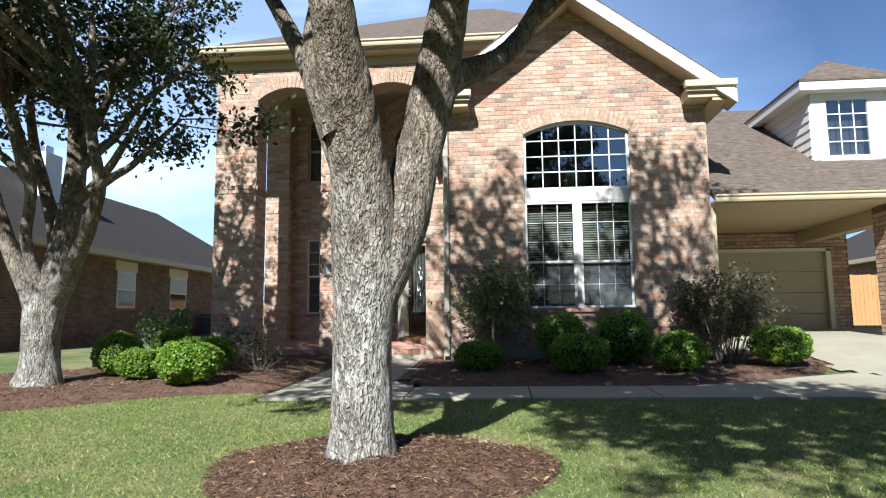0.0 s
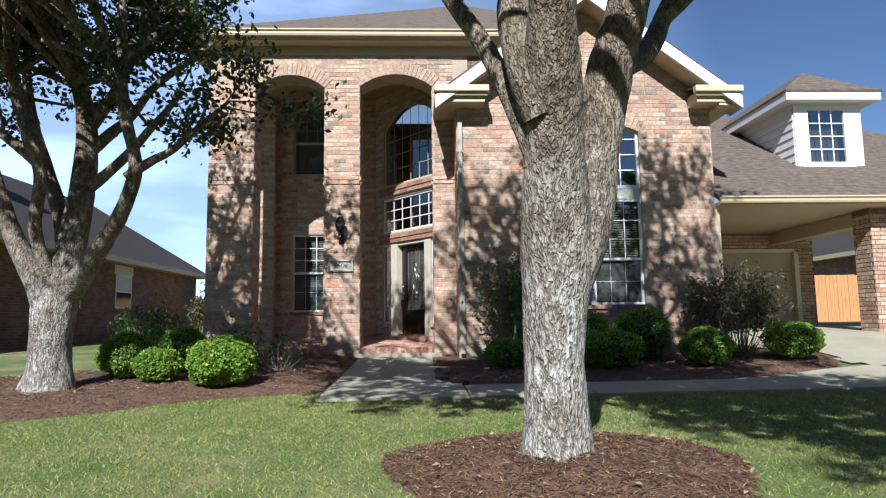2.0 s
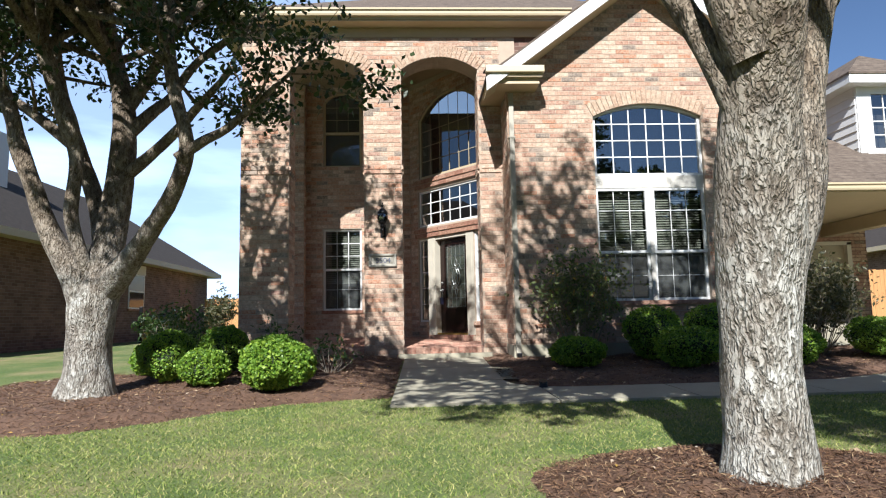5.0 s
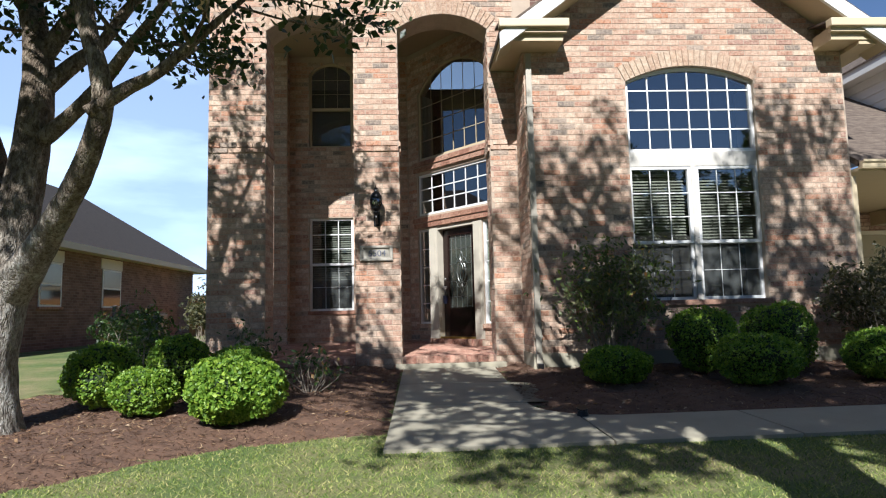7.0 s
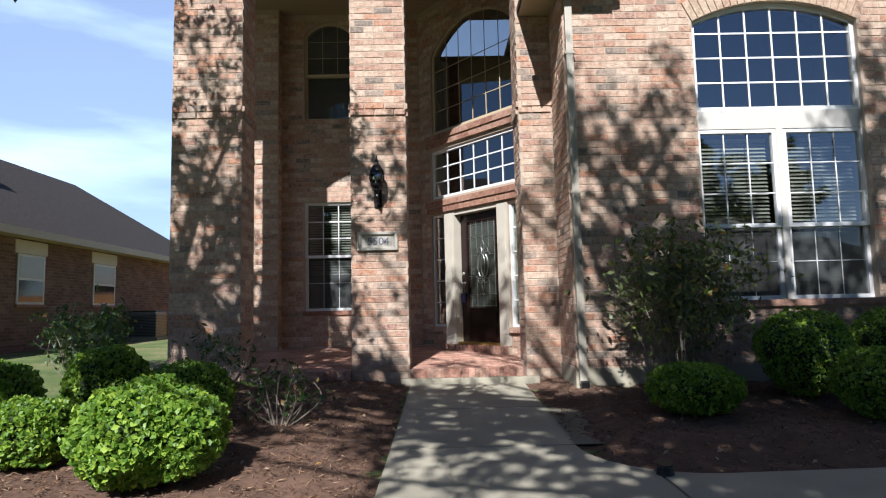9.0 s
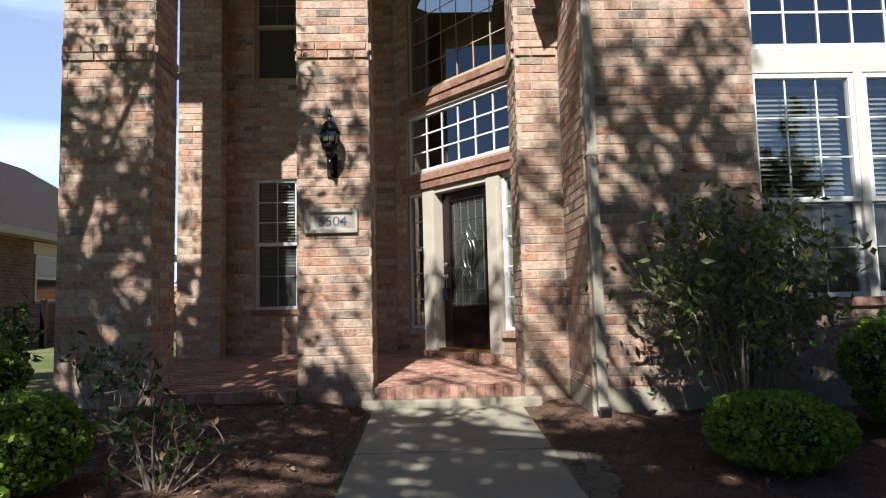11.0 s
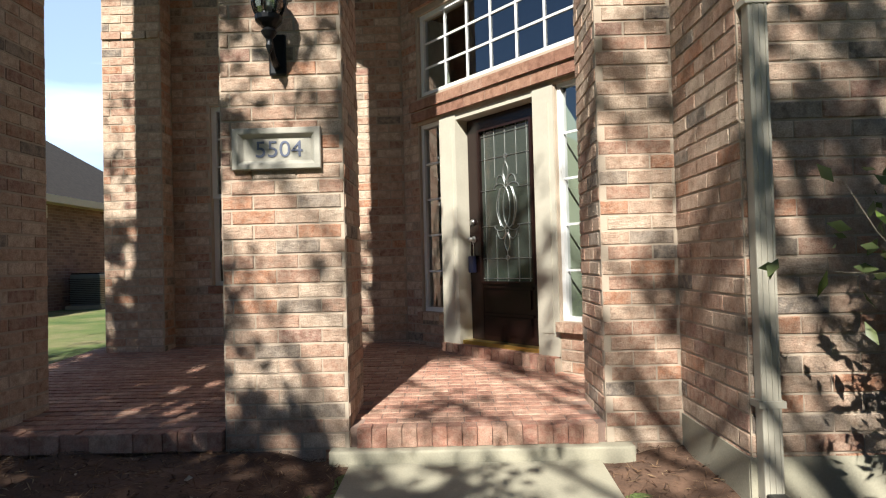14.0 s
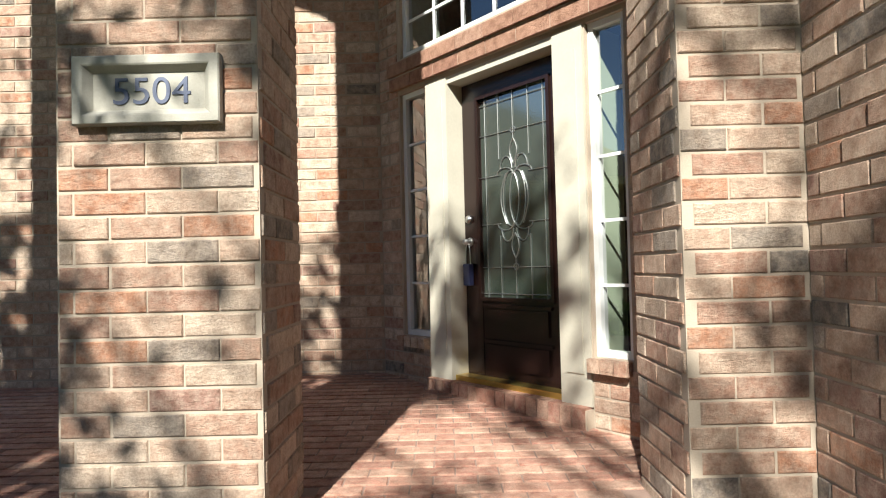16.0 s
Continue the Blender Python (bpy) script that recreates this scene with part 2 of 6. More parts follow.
def lawn_material():
    m, n, l, b = material("lawn", (0.1, 0.16, 0.04), 0.95)
    c = ramp(n, l, noise_of(n, l, 0.9, 5), [(0.3, (0.075, 0.135, 0.026)), (0.48, (0.15, 0.19, 0.05)), (0.68, (0.30, 0.25, 0.12))])
    c = mixed(n, l, c, ramp(n, l, noise_of(n, l, 70, 4), [(0.3, (0.5, 0.5, 0.45)), (0.7, (1.25, 1.25, 1.2))]), 0.9, "MULTIPLY")
    l.new(c, b.inputs["Base Color"])
    bump(n, l, b, noise_of(n, l, 110, 3), 0.8, 0.03)
    return m


LAWN = lawn_material()
MULCH = plain("mulch", (0.107, 0.0586, 0.0343), 0.95, vary=0.45, scale=9, grain=70, relief=1.0)
CHIP = brick_material("mulch_chip", [(0.0, (0.108, 0.0562, 0.0306)), (0.3, (0.17, 0.0938, 0.0495)), (0.5, (0.0628, 0.0338, 0.0198)), (0.68, (0.243, 0.145, 0.0765)), (0.9, (0.377, 0.271, 0.152))])


def bark_material(name, stops, strength=0.8):
    m, n, l, b = material(name, (0.3, 0.27, 0.22), 0.95)
    g = n.new("ShaderNodeNewGeometry")
    mpn = n.new("ShaderNodeMapping")
    mpn.inputs["Scale"].default_value = (1, 1, 0.30)
    nz = n.new("ShaderNodeTexNoise")
    nz.inputs["Scale"].default_value = 14
    wob = n.new("ShaderNodeVectorMath")
    wob.operation = "MULTIPLY_ADD"
    wob.inputs[1].default_value = (0.045, 0.045, 0.045)
    l.new(g.outputs["Position"], nz.inputs["Vector"])
    l.new(nz.outputs[1], wob.inputs[0])
    l.new(g.outputs["Position"], wob.inputs[2])
    l.new(wob.outputs[0], mpn.inputs[0])
    v = n.new("ShaderNodeTexVoronoi")
    v.feature = "DISTANCE_TO_EDGE"
    v.inputs["Scale"].default_value = 52
    l.new(mpn.outputs[0], v.inputs["Vector"])
    ridge = n.new("ShaderNodeTexNoise")
    ridge.inputs["Scale"].default_value, ridge.inputs["Detail"].default_value, ridge.inputs["Distortion"].default_value = 34, 5, 0.6
    l.new(mpn.outputs[0], ridge.inputs["Vector"])
    both = n.new("ShaderNodeMath")
    both.operation = "MULTIPLY_ADD"
    both.inputs[1].default_value = 0.55
    l.new(v.outputs[0], both.inputs[0])
    l.new(ridge.outputs[0], both.inputs[2])
    crack = ramp(n, l, both.outputs[0], [(0.38, (0.36, 0.32, 0.28)), (0.52, (0.70, 0.67, 0.63)), (0.68, (1, 1, 1))])
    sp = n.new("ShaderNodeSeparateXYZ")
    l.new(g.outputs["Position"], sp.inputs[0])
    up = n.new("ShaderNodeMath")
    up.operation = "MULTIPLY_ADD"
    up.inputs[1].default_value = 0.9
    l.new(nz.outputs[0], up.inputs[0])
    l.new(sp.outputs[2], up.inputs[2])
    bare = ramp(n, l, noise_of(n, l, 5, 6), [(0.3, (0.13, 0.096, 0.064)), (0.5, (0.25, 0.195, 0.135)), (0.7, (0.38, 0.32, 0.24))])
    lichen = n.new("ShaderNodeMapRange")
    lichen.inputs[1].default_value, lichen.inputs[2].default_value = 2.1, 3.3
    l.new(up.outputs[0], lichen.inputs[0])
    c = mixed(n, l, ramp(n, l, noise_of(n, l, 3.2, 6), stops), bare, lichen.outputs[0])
    c = mixed(n, l, c, crack, 1.0, "MULTIPLY")
    c = mixed(n, l, c, ramp(n, l, noise_of(n, l, 90, 4), [(0.3, (0.7, 0.7, 0.7)), (0.7, (1.15, 1.15, 1.15))]), 0.8, "MULTIPLY")
    l.new(c, b.inputs["Base Color"])
    bump(n, l, b, crack, strength, 0.06)
    return m


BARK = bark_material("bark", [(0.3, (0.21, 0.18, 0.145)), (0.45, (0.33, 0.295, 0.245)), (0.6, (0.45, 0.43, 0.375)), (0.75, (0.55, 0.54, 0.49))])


# ---- building helpers ----
def mesh_of(bm, name):
    bm.normal_update()
    me = bpy.data.meshes.new(name)
    bm.to_mesh(me)
    bm.free()
    return me


def part(name, bm, mat, parent=None, label="", smooth=False):
    me = bm if isinstance(bm, bpy.types.Mesh) else mesh_of(bm, name)
    if mat:
        me.materials.append(mat)
    if smooth:
        me.polygons.foreach_set("use_smooth", [True] * len(me.polygons))
    ob = new(name, me)
    ob.parent = parent
    if label:
        ob["label"] = label
    return ob


def thing(name, m, label, category, group="", kind=""):
    ob = new(name)
    ob.matrix_world = m
    return tagged(ob, label, category, group, kind)


def box(bm, x0, x1, y0, y1, z0, z1, bevel=0.0):
    vs = [bm.verts.new((x, y, z)) for z in (z0, z1) for x, y in ((x0, y0), (x1, y0), (x1, y1), (x0, y1))]
    fs = [bm.faces.new([vs[i] for i in f]) for f in ((3, 2, 1, 0), (4, 5, 6, 7), (0, 1, 5, 4), (1, 2, 6, 5), (2, 3, 7, 6), (3, 0, 4, 7))]
    if bevel:
        bmesh.ops.bevel(bm, geom=list({e for f in fs for e in f.edges}), offset=bevel, segments=2, affect="EDGES", profile=0.6)
    return bm


def boxed(*a, bevel=0.0):
    return box(bmesh.new(), *a, bevel=bevel)


def prism(outer, holes, place, depth):
    """A slab of the outline (u, v) with holes; place maps (u, v, w) to 3D, w from 0 to depth."""
    bm = bmesh.new()
    edges = []
    for loop in (outer, *holes):
        vs = [bm.verts.new(place(u, v, 0)) for u, v in loop]
        edges += [bm.edges.new((vs[k], vs[(k + 1) % len(vs)])) for k in range(len(vs))]
    r = bmesh.ops.triangle_fill(bm, edges=edges, use_beauty=True, use_dissolve=False)
    faces = [f for f in r["geom"] if isinstance(f, bmesh.types.BMFace)]
    ex = bmesh.ops.extrude_face_region(bm, geom=faces)
    shift = Vector(place(0, 0, depth)) - Vector(place(0, 0, 0))
    bmesh.ops.translate(bm, vec=shift, verts=[v for v in ex["geom"] if isinstance(v, bmesh.types.BMVert)])
    bmesh.ops.recalc_face_normals(bm, faces=bm.faces)
    return bm


def arc(x0, x1, spring, top, steps=14):
    """Points of a segmental arch from (x1, spring) over the top to (x0, spring)."""
    w, r = (x1 - x0) / 2, top - spring
    rad = (w * w + r * r) / (2 * r)
    a = math.asin(w / rad)
    cx, cz = (x0 + x1) / 2, top - rad
    return [(cx + rad * math.sin(a - 2 * a * k / steps), cz + rad * math.cos(a - 2 * a * k / steps)) for k in range(steps + 1)]


def arch_height(x, x0, x1, spring, top):
    w, r = (x1 - x0) / 2, top - spring
    rad = (w * w + r * r) / (2 * r)
    return top - rad + math.sqrt(max(0, rad * rad - (x - (x0 + x1) / 2) ** 2))


def xz(y):
    return lambda u, v, w: (u, y + w, v)


def quads(verts, faces, name="mesh"):
    me = bpy.data.meshes.new(name)
    me.from_pydata(verts, [], faces)
    return me


def box_data(x0, x1, y0, y1, z0, z1):
    return [(x, y, z) for z in (z0, z1) for x, y in ((x0, y0), (x1, y0), (x1, y1), (x0, y1))]


BOXF = [(3, 2, 1, 0), (4, 5, 6, 7), (0, 1, 5, 4), (1, 2, 6, 5), (2, 3, 7, 6), (3, 0, 4, 7)]


# ---- ground ----
def curve_of(v, knots):
    if v <= knots[0][0]:
        return knots[0][1]
    for (a, p), (b, q) in zip(knots, knots[1:]):
        if v <= b:
            return p + (q - p) * (v - a) / (b - a)
    return knots[-1][1]


def smooth01(v, a, b):
    k = min(1, max(0, (v - a) / (b - a)))
    return k * k * (3 - 2 * k)


YARD = [(-30, 0.1), (-6, 0.25), (0, 0.42), (4, 0.48), (8, 0.53), (9.2, 0.56), (12.5, 0.71), (16, 0.80), (26, 0.85)]
DRIVE = [(-30, 0.1), (0, 0.42), (8, 0.53), (9, 0.62), (12.3, 1.08), (16, 1.16), (26, 1.16)]


def ground_z(x, y):
    k = smooth01(x, 3.6, 6.2)
    return curve_of(y, YARD) * (1 - k) + curve_of(y, DRIVE) * k


def sheet(name, mat, inside, x0, x1, y0, y1, step, lift, rough=0.0, kind="structure", label="", category=""):
    """A patch of ground over the cells whose middle is inside, following the slope."""
    bm = bmesh.new()
    made = {}

    def vert(i, j):
        if (i, j) not in made:
            x, y = x0 + i * step, y0 + j * step
            made[i, j] = bm.verts.new((x, y, ground_z(x, y) + lift(x, y) + rough * noise.noise((x * 5, y * 5, 3))))
        return made[i, j]
    for i in range(round((x1 - x0) / step)):
        for j in range(round((y1 - y0) / step)):
            if inside(x0 + (i + 0.5) * step, y0 + (j + 0.5) * step):
                bm.faces.new((vert(i, j), vert(i + 1, j), vert(i + 1, j + 1), vert(i, j + 1)))
    return tagged(part(name, bm, mat, smooth=True), label, category, kind=kind)


def in_poly(x, y, poly):
    odd = False
    for (xa, ya), (xb, yb) in zip(poly, poly[1:] + poly[:1]):
        if (ya > y) != (yb > y) and x < (xb - xa) * (y - ya) / (yb - ya) + xa:
            odd = not odd
    return odd


bm = bmesh.new()
xs = [-900, -200, -60, -30] + [-20 + k * 0.5 for k in range(81)] + [30, 60, 200, 900]
ys = [-900, -200, -60, -30, -20] + [-12 + k * 0.5 for k in range(85)] + [40, 60, 200, 900]
grid = [[bm.verts.new((x, y, ground_z(x, y))) for x in xs] for y in ys]
for j in range(len(ys) - 1):
    for i in range(len(xs) - 1):
        bm.faces.new((grid[j][i], grid[j][i + 1], grid[j + 1][i + 1], grid[j + 1][i]))
tagged(part("ground", bm, LAWN, smooth=True), "mown green lawn with pale dry patches", "lawn", kind="structure")

CORNER = [(-0.75 - 0.78 * math.sin(a), 9.65 - 0.8 * math.cos(a)) for a in [k * math.pi / 16 for k in range(9)]]
WALK = [(-2.97, 7.75), (5.0, 7.95), (5.6, 8.6), (5.0, 9.9), (2.6, 8.95), *CORNER, (-1.5, 12.6), (-2.9, 12.6)]


def slab(name, poly, mat, top, thick, label, category):
    bm = bmesh.new()
    vs = [bm.verts.new((x, y, ground_z(x, y) + top)) for x, y in poly]
    f = bm.faces.new(vs)
    bmesh.ops.triangulate(bm, faces=[f])
    ex = bmesh.ops.extrude_face_region(bm, geom=bm.faces[:])
    bmesh.ops.translate(bm, vec=(0, 0, -thick), verts=[v for v in ex["geom"] if isinstance(v, bmesh.types.BMVert)])
    bmesh.ops.recalc_face_normals(bm, faces=bm.faces)
    return tagged(part(name, bm, mat), label, category, kind="structure")


def clip_low(poly, y):
    out = []
    for a, b in zip(poly, poly[1:] + poly[:1]):
        if a[1] >= y:
            out.append(a)
        if (a[1] >= y) != (b[1] >= y):
            k = (y - a[1]) / (b[1] - a[1])
            out.append((a[0] + (b[0] - a[0]) * k, y))
    return out


def cut(poly, ax, lo, hi):
    """The part of the polygon with lo <= coordinate <= hi."""
    if ax == "x":
        return [(b, a) for a, b in cut([(q, p) for p, q in poly], "y", lo, hi)]
    low = clip_low(poly, lo)
    return [(p, -q) for p, q in clip_low([(p, -q) for p, q in low], -hi)] if low else []


# the walk: panels with open joints between them
k = 0
panels = [cut(cut(WALK, "y", 9.66, 11.1), "x", -9, 1), cut(WALK, "y", 11.12, 12.62)]
row = cut(WALK, "y", 7.0, 9.645)
panels += [cut(row, "x", a, b - 0.02) for a, b in ((-3.2, -1.15), (-1.15, 0.4), (0.4, 1.95), (1.95, 3.5), (3.5, 6))]
for poly in panels:
    if len(poly) > 2:
        k += 1
        slab(f"pavement_{k}", poly, CONCRETE, 0.03, 0.12, "pale concrete garden walk panel with fine joints", "walkway")
DRIVEWAY = [(5.0, 9.9), (5.6, 8.6), (16, 9.4), (22, 11), (22, 30), (3.98, 30), (3.98, 12.4), (5.1, 11.6)]
sheet("driveway", CONCRETE, lambda x, y: in_poly(x, y, DRIVEWAY), 3.9, 22, 8.5, 17, 0.15, lambda x, y: 0.03, label="sunlit pale concrete driveway", category="driveway")

BED_L = [(-8.9, 8.6), (-8.2, 7.4), (-6.9, 6.75), (-5.85, 6.66), (-5.15, 7.15), (-4.75, 7.7), (-4.2, 8.1), (-3.55, 8.32), (-2.97, 8.45), (-2.9, 13.2), (-6.6, 13.2), (-6.8, 11.3), (-8.4, 10.4)]
BED_R = [*reversed(CORNER), (2.6, 8.95), (4.6, 9.7), (5.2, 10.4), (5.1, 11.6), (3.98, 12.9), (-1.5, 13.2)]


def edge_gap(x, y, poly):
    best = 9
    for (xa, ya), (xb, yb) in zip(poly, poly[1:] + poly[:1]):
        dx, dy = xb - xa, yb - ya
        k = min(1, max(0, ((x - xa) * dx + (y - ya) * dy) / (dx * dx + dy * dy)))
        best = min(best, math.hypot(x - xa - k * dx, y - ya - k * dy))
    return best


def bed_lift(poly, high):
    def lift(x, y):
        if not in_poly(x, y, poly):
            return -0.03
        return 0.01 + high * smooth01(edge_gap(x, y, poly), 0, 0.7) + 0.03 * noise.noise((x * 3, y * 3, 1)) + 0.024 * noise.noise((x * 8, y * 8, 5))
    return lift


RING = [(-0.80 + 1.2 * math.cos(a) * (1 + 0.08 * math.sin(3 * a)), 4.42 + 1.15 * math.sin(a) * (1 + 0.06 * math.cos(2 * a))) for a in [k * math.tau / 40 for k in range(40)]]
BEDS = ((BED_L, 0.09, "mulch_bed"), (BED_R, 0.08, "mulch_bed"), (RING, 0.13, "mulch_ring"))
for poly, high, name in BEDS:
    px, py = [p[0] for p in poly], [p[1] for p in poly]
    sheet(name, MULCH, lambda x, y: edge_gap(x, y, poly) < 0.09 or in_poly(x, y, poly), min(px) - 0.1, max(px) + 0.1, min(py) - 0.1, max(py) + 0.1, 0.07,
          bed_lift(poly, high), 0.02, label="dark reddish-brown shredded bark mulch bed", category="mulch")

# ---- house shell ----
FY, BY = 12.70, 11.88          # front of the arcade, front of the gabled bay
PORCH = 0.92
XL, XR = -5.93, 3.94
ARCHES = ((-5.03, -3.63, 6.19, 6.46), (-2.915, -1.44, 6.22, 6.48))
BX0 = -1.0
WIN = (0.54, 2.52, 1.69, 5.0, 5.24)


def wall(name, bm, label="mottled tan and red brick wall", mat=MORTAR):
    return tagged(part(name, bm, mat), label, "wall", kind="structure")


# arcade wall with its two arches
loop = [(XL, 0.55)]
for a0, a1, sp, tp in ARCHES:
    loop += [(a0, 0.55)] + list(reversed(arc(a0, a1, sp, tp))) + [(a1, 0.55)]
loop += [(BX0 + 0.3, 0.55), (BX0 + 0.3, 6.98), (XL, 6.98)]
arcade = wall("wall_arcade", prism(loop, [], xz(FY), 0.56), "two-storey mottled brick arcade wall with two segmental arches")
# bay front with gable and window opening
RAKE, PEAK_X, PEAK_Z = 0.747, 1.46, 7.60
gable = [(BX0, 0.55), (XR, 0.55), (XR, PEAK_Z - RAKE * (XR - PEAK_X)), (PEAK_X, PEAK_Z), (BX0, PEAK_Z - RAKE * (PEAK_X - BX0))]
opening = [(WIN[0], WIN[2]), (WIN[1], WIN[2])] + arc(WIN[0], WIN[1], WIN[3], WIN[4])
bay = wall("wall_bay", prism(gable, [opening], xz(BY), 0.25), "gabled mottled brick bay wall with tall arched window opening")
wall("wall_bay_side", boxed(BX0, BX0 + 0.25, BY + 0.25, FY, 0.55, 5.75))
wall("wall_bay_right", boxed(XR - 0.25, XR, BY + 0.25, 16.2, 0.55, 5.75))
# porch: back wall, angled entry wall, side piece
C, D = Vector((-2.78, 15.6)), Vector((-1.237, 13.737))
U = (D - C).normalized()
NRM = Vector((U.y, -U.x))       # into the house


def uv(u, v, w):
    p = C + U * u - NRM * w
    return (p.x, p.y, v)


if uv(0, 0, 1)[0] < C.x:
    def uv(u, v, w):
        p = C + U * u + NRM * w
        return (p.x, p.y, v)
LW = (-4.82, -3.93, 1.68, 3.57)
UW = (-4.82, -3.93, 5.05, 6.6, 6.85)
back_holes = [[(LW[0], LW[2]), (LW[1], LW[2]), (LW[1], LW[3]), (LW[0], LW[3])], [(UW[0], UW[2]), (UW[1], UW[2])] + arc(UW[0], UW[1], UW[3], UW[4])]
back = wall("wall_porch_back", prism([(-5.82, 0.55), (-2.78, 0.55), (-2.78, 7.2), (-5.82, 7.2)], back_holes, xz(15.6), 0.25))
ULEN = (D - C).length
DOOR = (0.98, 1.86, 3.23)
entry_holes = [[(0.27, 1.38), (0.60, 1.38), (0.60, 3.25), (0.27, 3.25)], [(0.61, 0.95), (2.055, 0.95), (2.055, 3.25), (0.61, 3.25)], [(2.065, 1.38), (2.32, 1.38), (2.32, 3.25), (2.065, 3.25)],
               [(0.29, 3.53), (2.30, 3.53), (2.30, 4.36), (0.29, 4.36)], [(0.33, 4.66), (2.28, 4.66)] + arc(0.33, 2.28, 6.05, 6.52)]
entry = wall("wall_entry", prism([(0, 0.55), (ULEN, 0.55), (ULEN, 7.2), (0, 7.2)], entry_holes, uv, 0.2), "angled brick entry wall with door and transom openings")
wall("wall_porch_right", boxed(-1.237, -1.05, FY + 0.56, 13.74, 0.55, 7.2))
pil = wall("wall_porch_pilaster", boxed(-5.82, -5.22, 15.36, 15.6, 0.55, 7.0))
wall("wall_house_left", boxed(-5.82, -5.6, 15.85, 26, 0.55, 7.0), mat=FARBRICK)
wall("wall_house_back", boxed(-5.6, 8.4, 25.8, 26, 0.55, 7.0), mat=FARBRICK)
tagged(part("ceiling", boxed(XL, BX0 + 0.3, FY + 0.56, 15.9, 6.98, 7.08), PORCHTAN), "tan painted porch ceiling", "ceiling", kind="structure")
FALL = 0.045                  # the paving falls towards the front for drainage
bm = bmesh.new()
vs = [bm.verts.new((x, y, z)) for x in (-6.05, -1.05) for y, z in ((12.72, 0.45), (15.7, 0.45), (15.7, PORCH - 0.003 + FALL * 3.1), (12.72, PORCH - 0.004))]
for f in ((0, 1, 2, 3), (7, 6, 5, 4), (0, 4, 5, 1), (1, 5, 6, 2), (2, 6, 7, 3), (3, 7, 4, 0)):
    bm.faces.new([vs[i] for i in f])
bmesh.ops.recalc_face_normals(bm, faces=bm.faces)
tagged(part("floor", bm, FLOORMORTAR), "mortar bed of brick porch", "floor", kind="structure")
tagged(part("porch_step", boxed(-3.02, -1.3, 12.61, 12.715, 0.45, 0.812, bevel=0.012), CONCRETE), "pale concrete step under brick edge", "step", kind="structure")
# near-black sheets behind the panes; the rooms' shade is in their colour
tagged(part("wall_room", boxed(-0.9, 3.7, 14.6, 14.7, 0.9, 6.9), ROOMSHADE), "near-black sheet painted as the unlit room behind the window", "wall", kind="structure")
tagged(part("wall_hall", boxed(-5.6, 3.7, 17.6, 17.7, 0.9, 7.0), ROOMSHADE), "near-black sheet painted as the unlit hall behind the entry", "wall", kind="structure")

# ---- roofs, gutters, returns ----
def roof_slab(bm, pts, thick=0.12):
    vs = [bm.verts.new(p) for p in pts]
    f = bm.faces.new(vs)
    ex = bmesh.ops.extrude_face_region(bm, geom=[f])
    bmesh.ops.translate(bm, vec=(0, 0, -thick), verts=[v for v in ex["geom"] if isinstance(v, bmesh.types.BMVert)])
    bmesh.ops.recalc_face_normals(bm, faces=bm.faces)


def roof(name, faces, label, thick=0.12):
    bm = bmesh.new()
    for pts in faces:
        roof_slab(bm, pts, thick)
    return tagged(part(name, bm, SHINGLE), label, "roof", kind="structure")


EZ, EY = 7.26, 12.35
ridge_y, ridge_z = 19.0, EZ + 0.60 * 6.65
roof("roof_main", [[(-6.45, EY, EZ), (2.4, EY, EZ), (0.0, ridge_y, ridge_z), (-0.6, ridge_y, ridge_z)],
                   [(-6.45, 26, EZ), (-6.45, EY, EZ), (-0.6, ridge_y, ridge_z)],
                   [(2.4, EY, EZ), (2.4, 26, EZ), (0.0, ridge_y, ridge_z)]], "brown-grey asphalt shingle hip roof")
wall("wall_house_right", boxed(3.7, 3.92, 16.3, 26, 0.9, 5.6), mat=FARBRICK)
PK = 7.76
roof("roof_gable", [[(-1.42, 11.4, PK - RAKE * 2.88), (PEAK_X, 11.4, PK), (PEAK_X, 15.5, PK), (-1.42, 15.5, PK - RAKE * 2.88)],
                    [(PEAK_X, 11.4, PK), (4.34, 11.4, PK - RAKE * 2.88), (4.34, 15.5, PK - RAKE * 2.88), (PEAK_X, 15.5, PK)]], "brown-grey shingle gable roof", 0.08)
for s in (-1, 1):
    e = PEAK_X + s * 2.88
    zl = PK - RAKE * 2.88
    bm = prism([(e, zl - 0.30), (e, zl - 0.06), (PEAK_X, PK - 0.06), (PEAK_X, PK - 0.30)], [], xz(11.36), 0.05)
    tagged(part("trim_rake", bm, WHITE), "white painted gable rake board", "trim", kind="structure")
    bm = prism([(e, zl - 0.30), (e, zl - 0.26), (PEAK_X, PK - 0.26), (PEAK_X, PK - 0.30)], [], xz(11.41), BY - 11.42)
    tagged(part("trim_rake_soffit", bm, SOFFIT), "tan painted rake soffit", "trim", kind="structure")


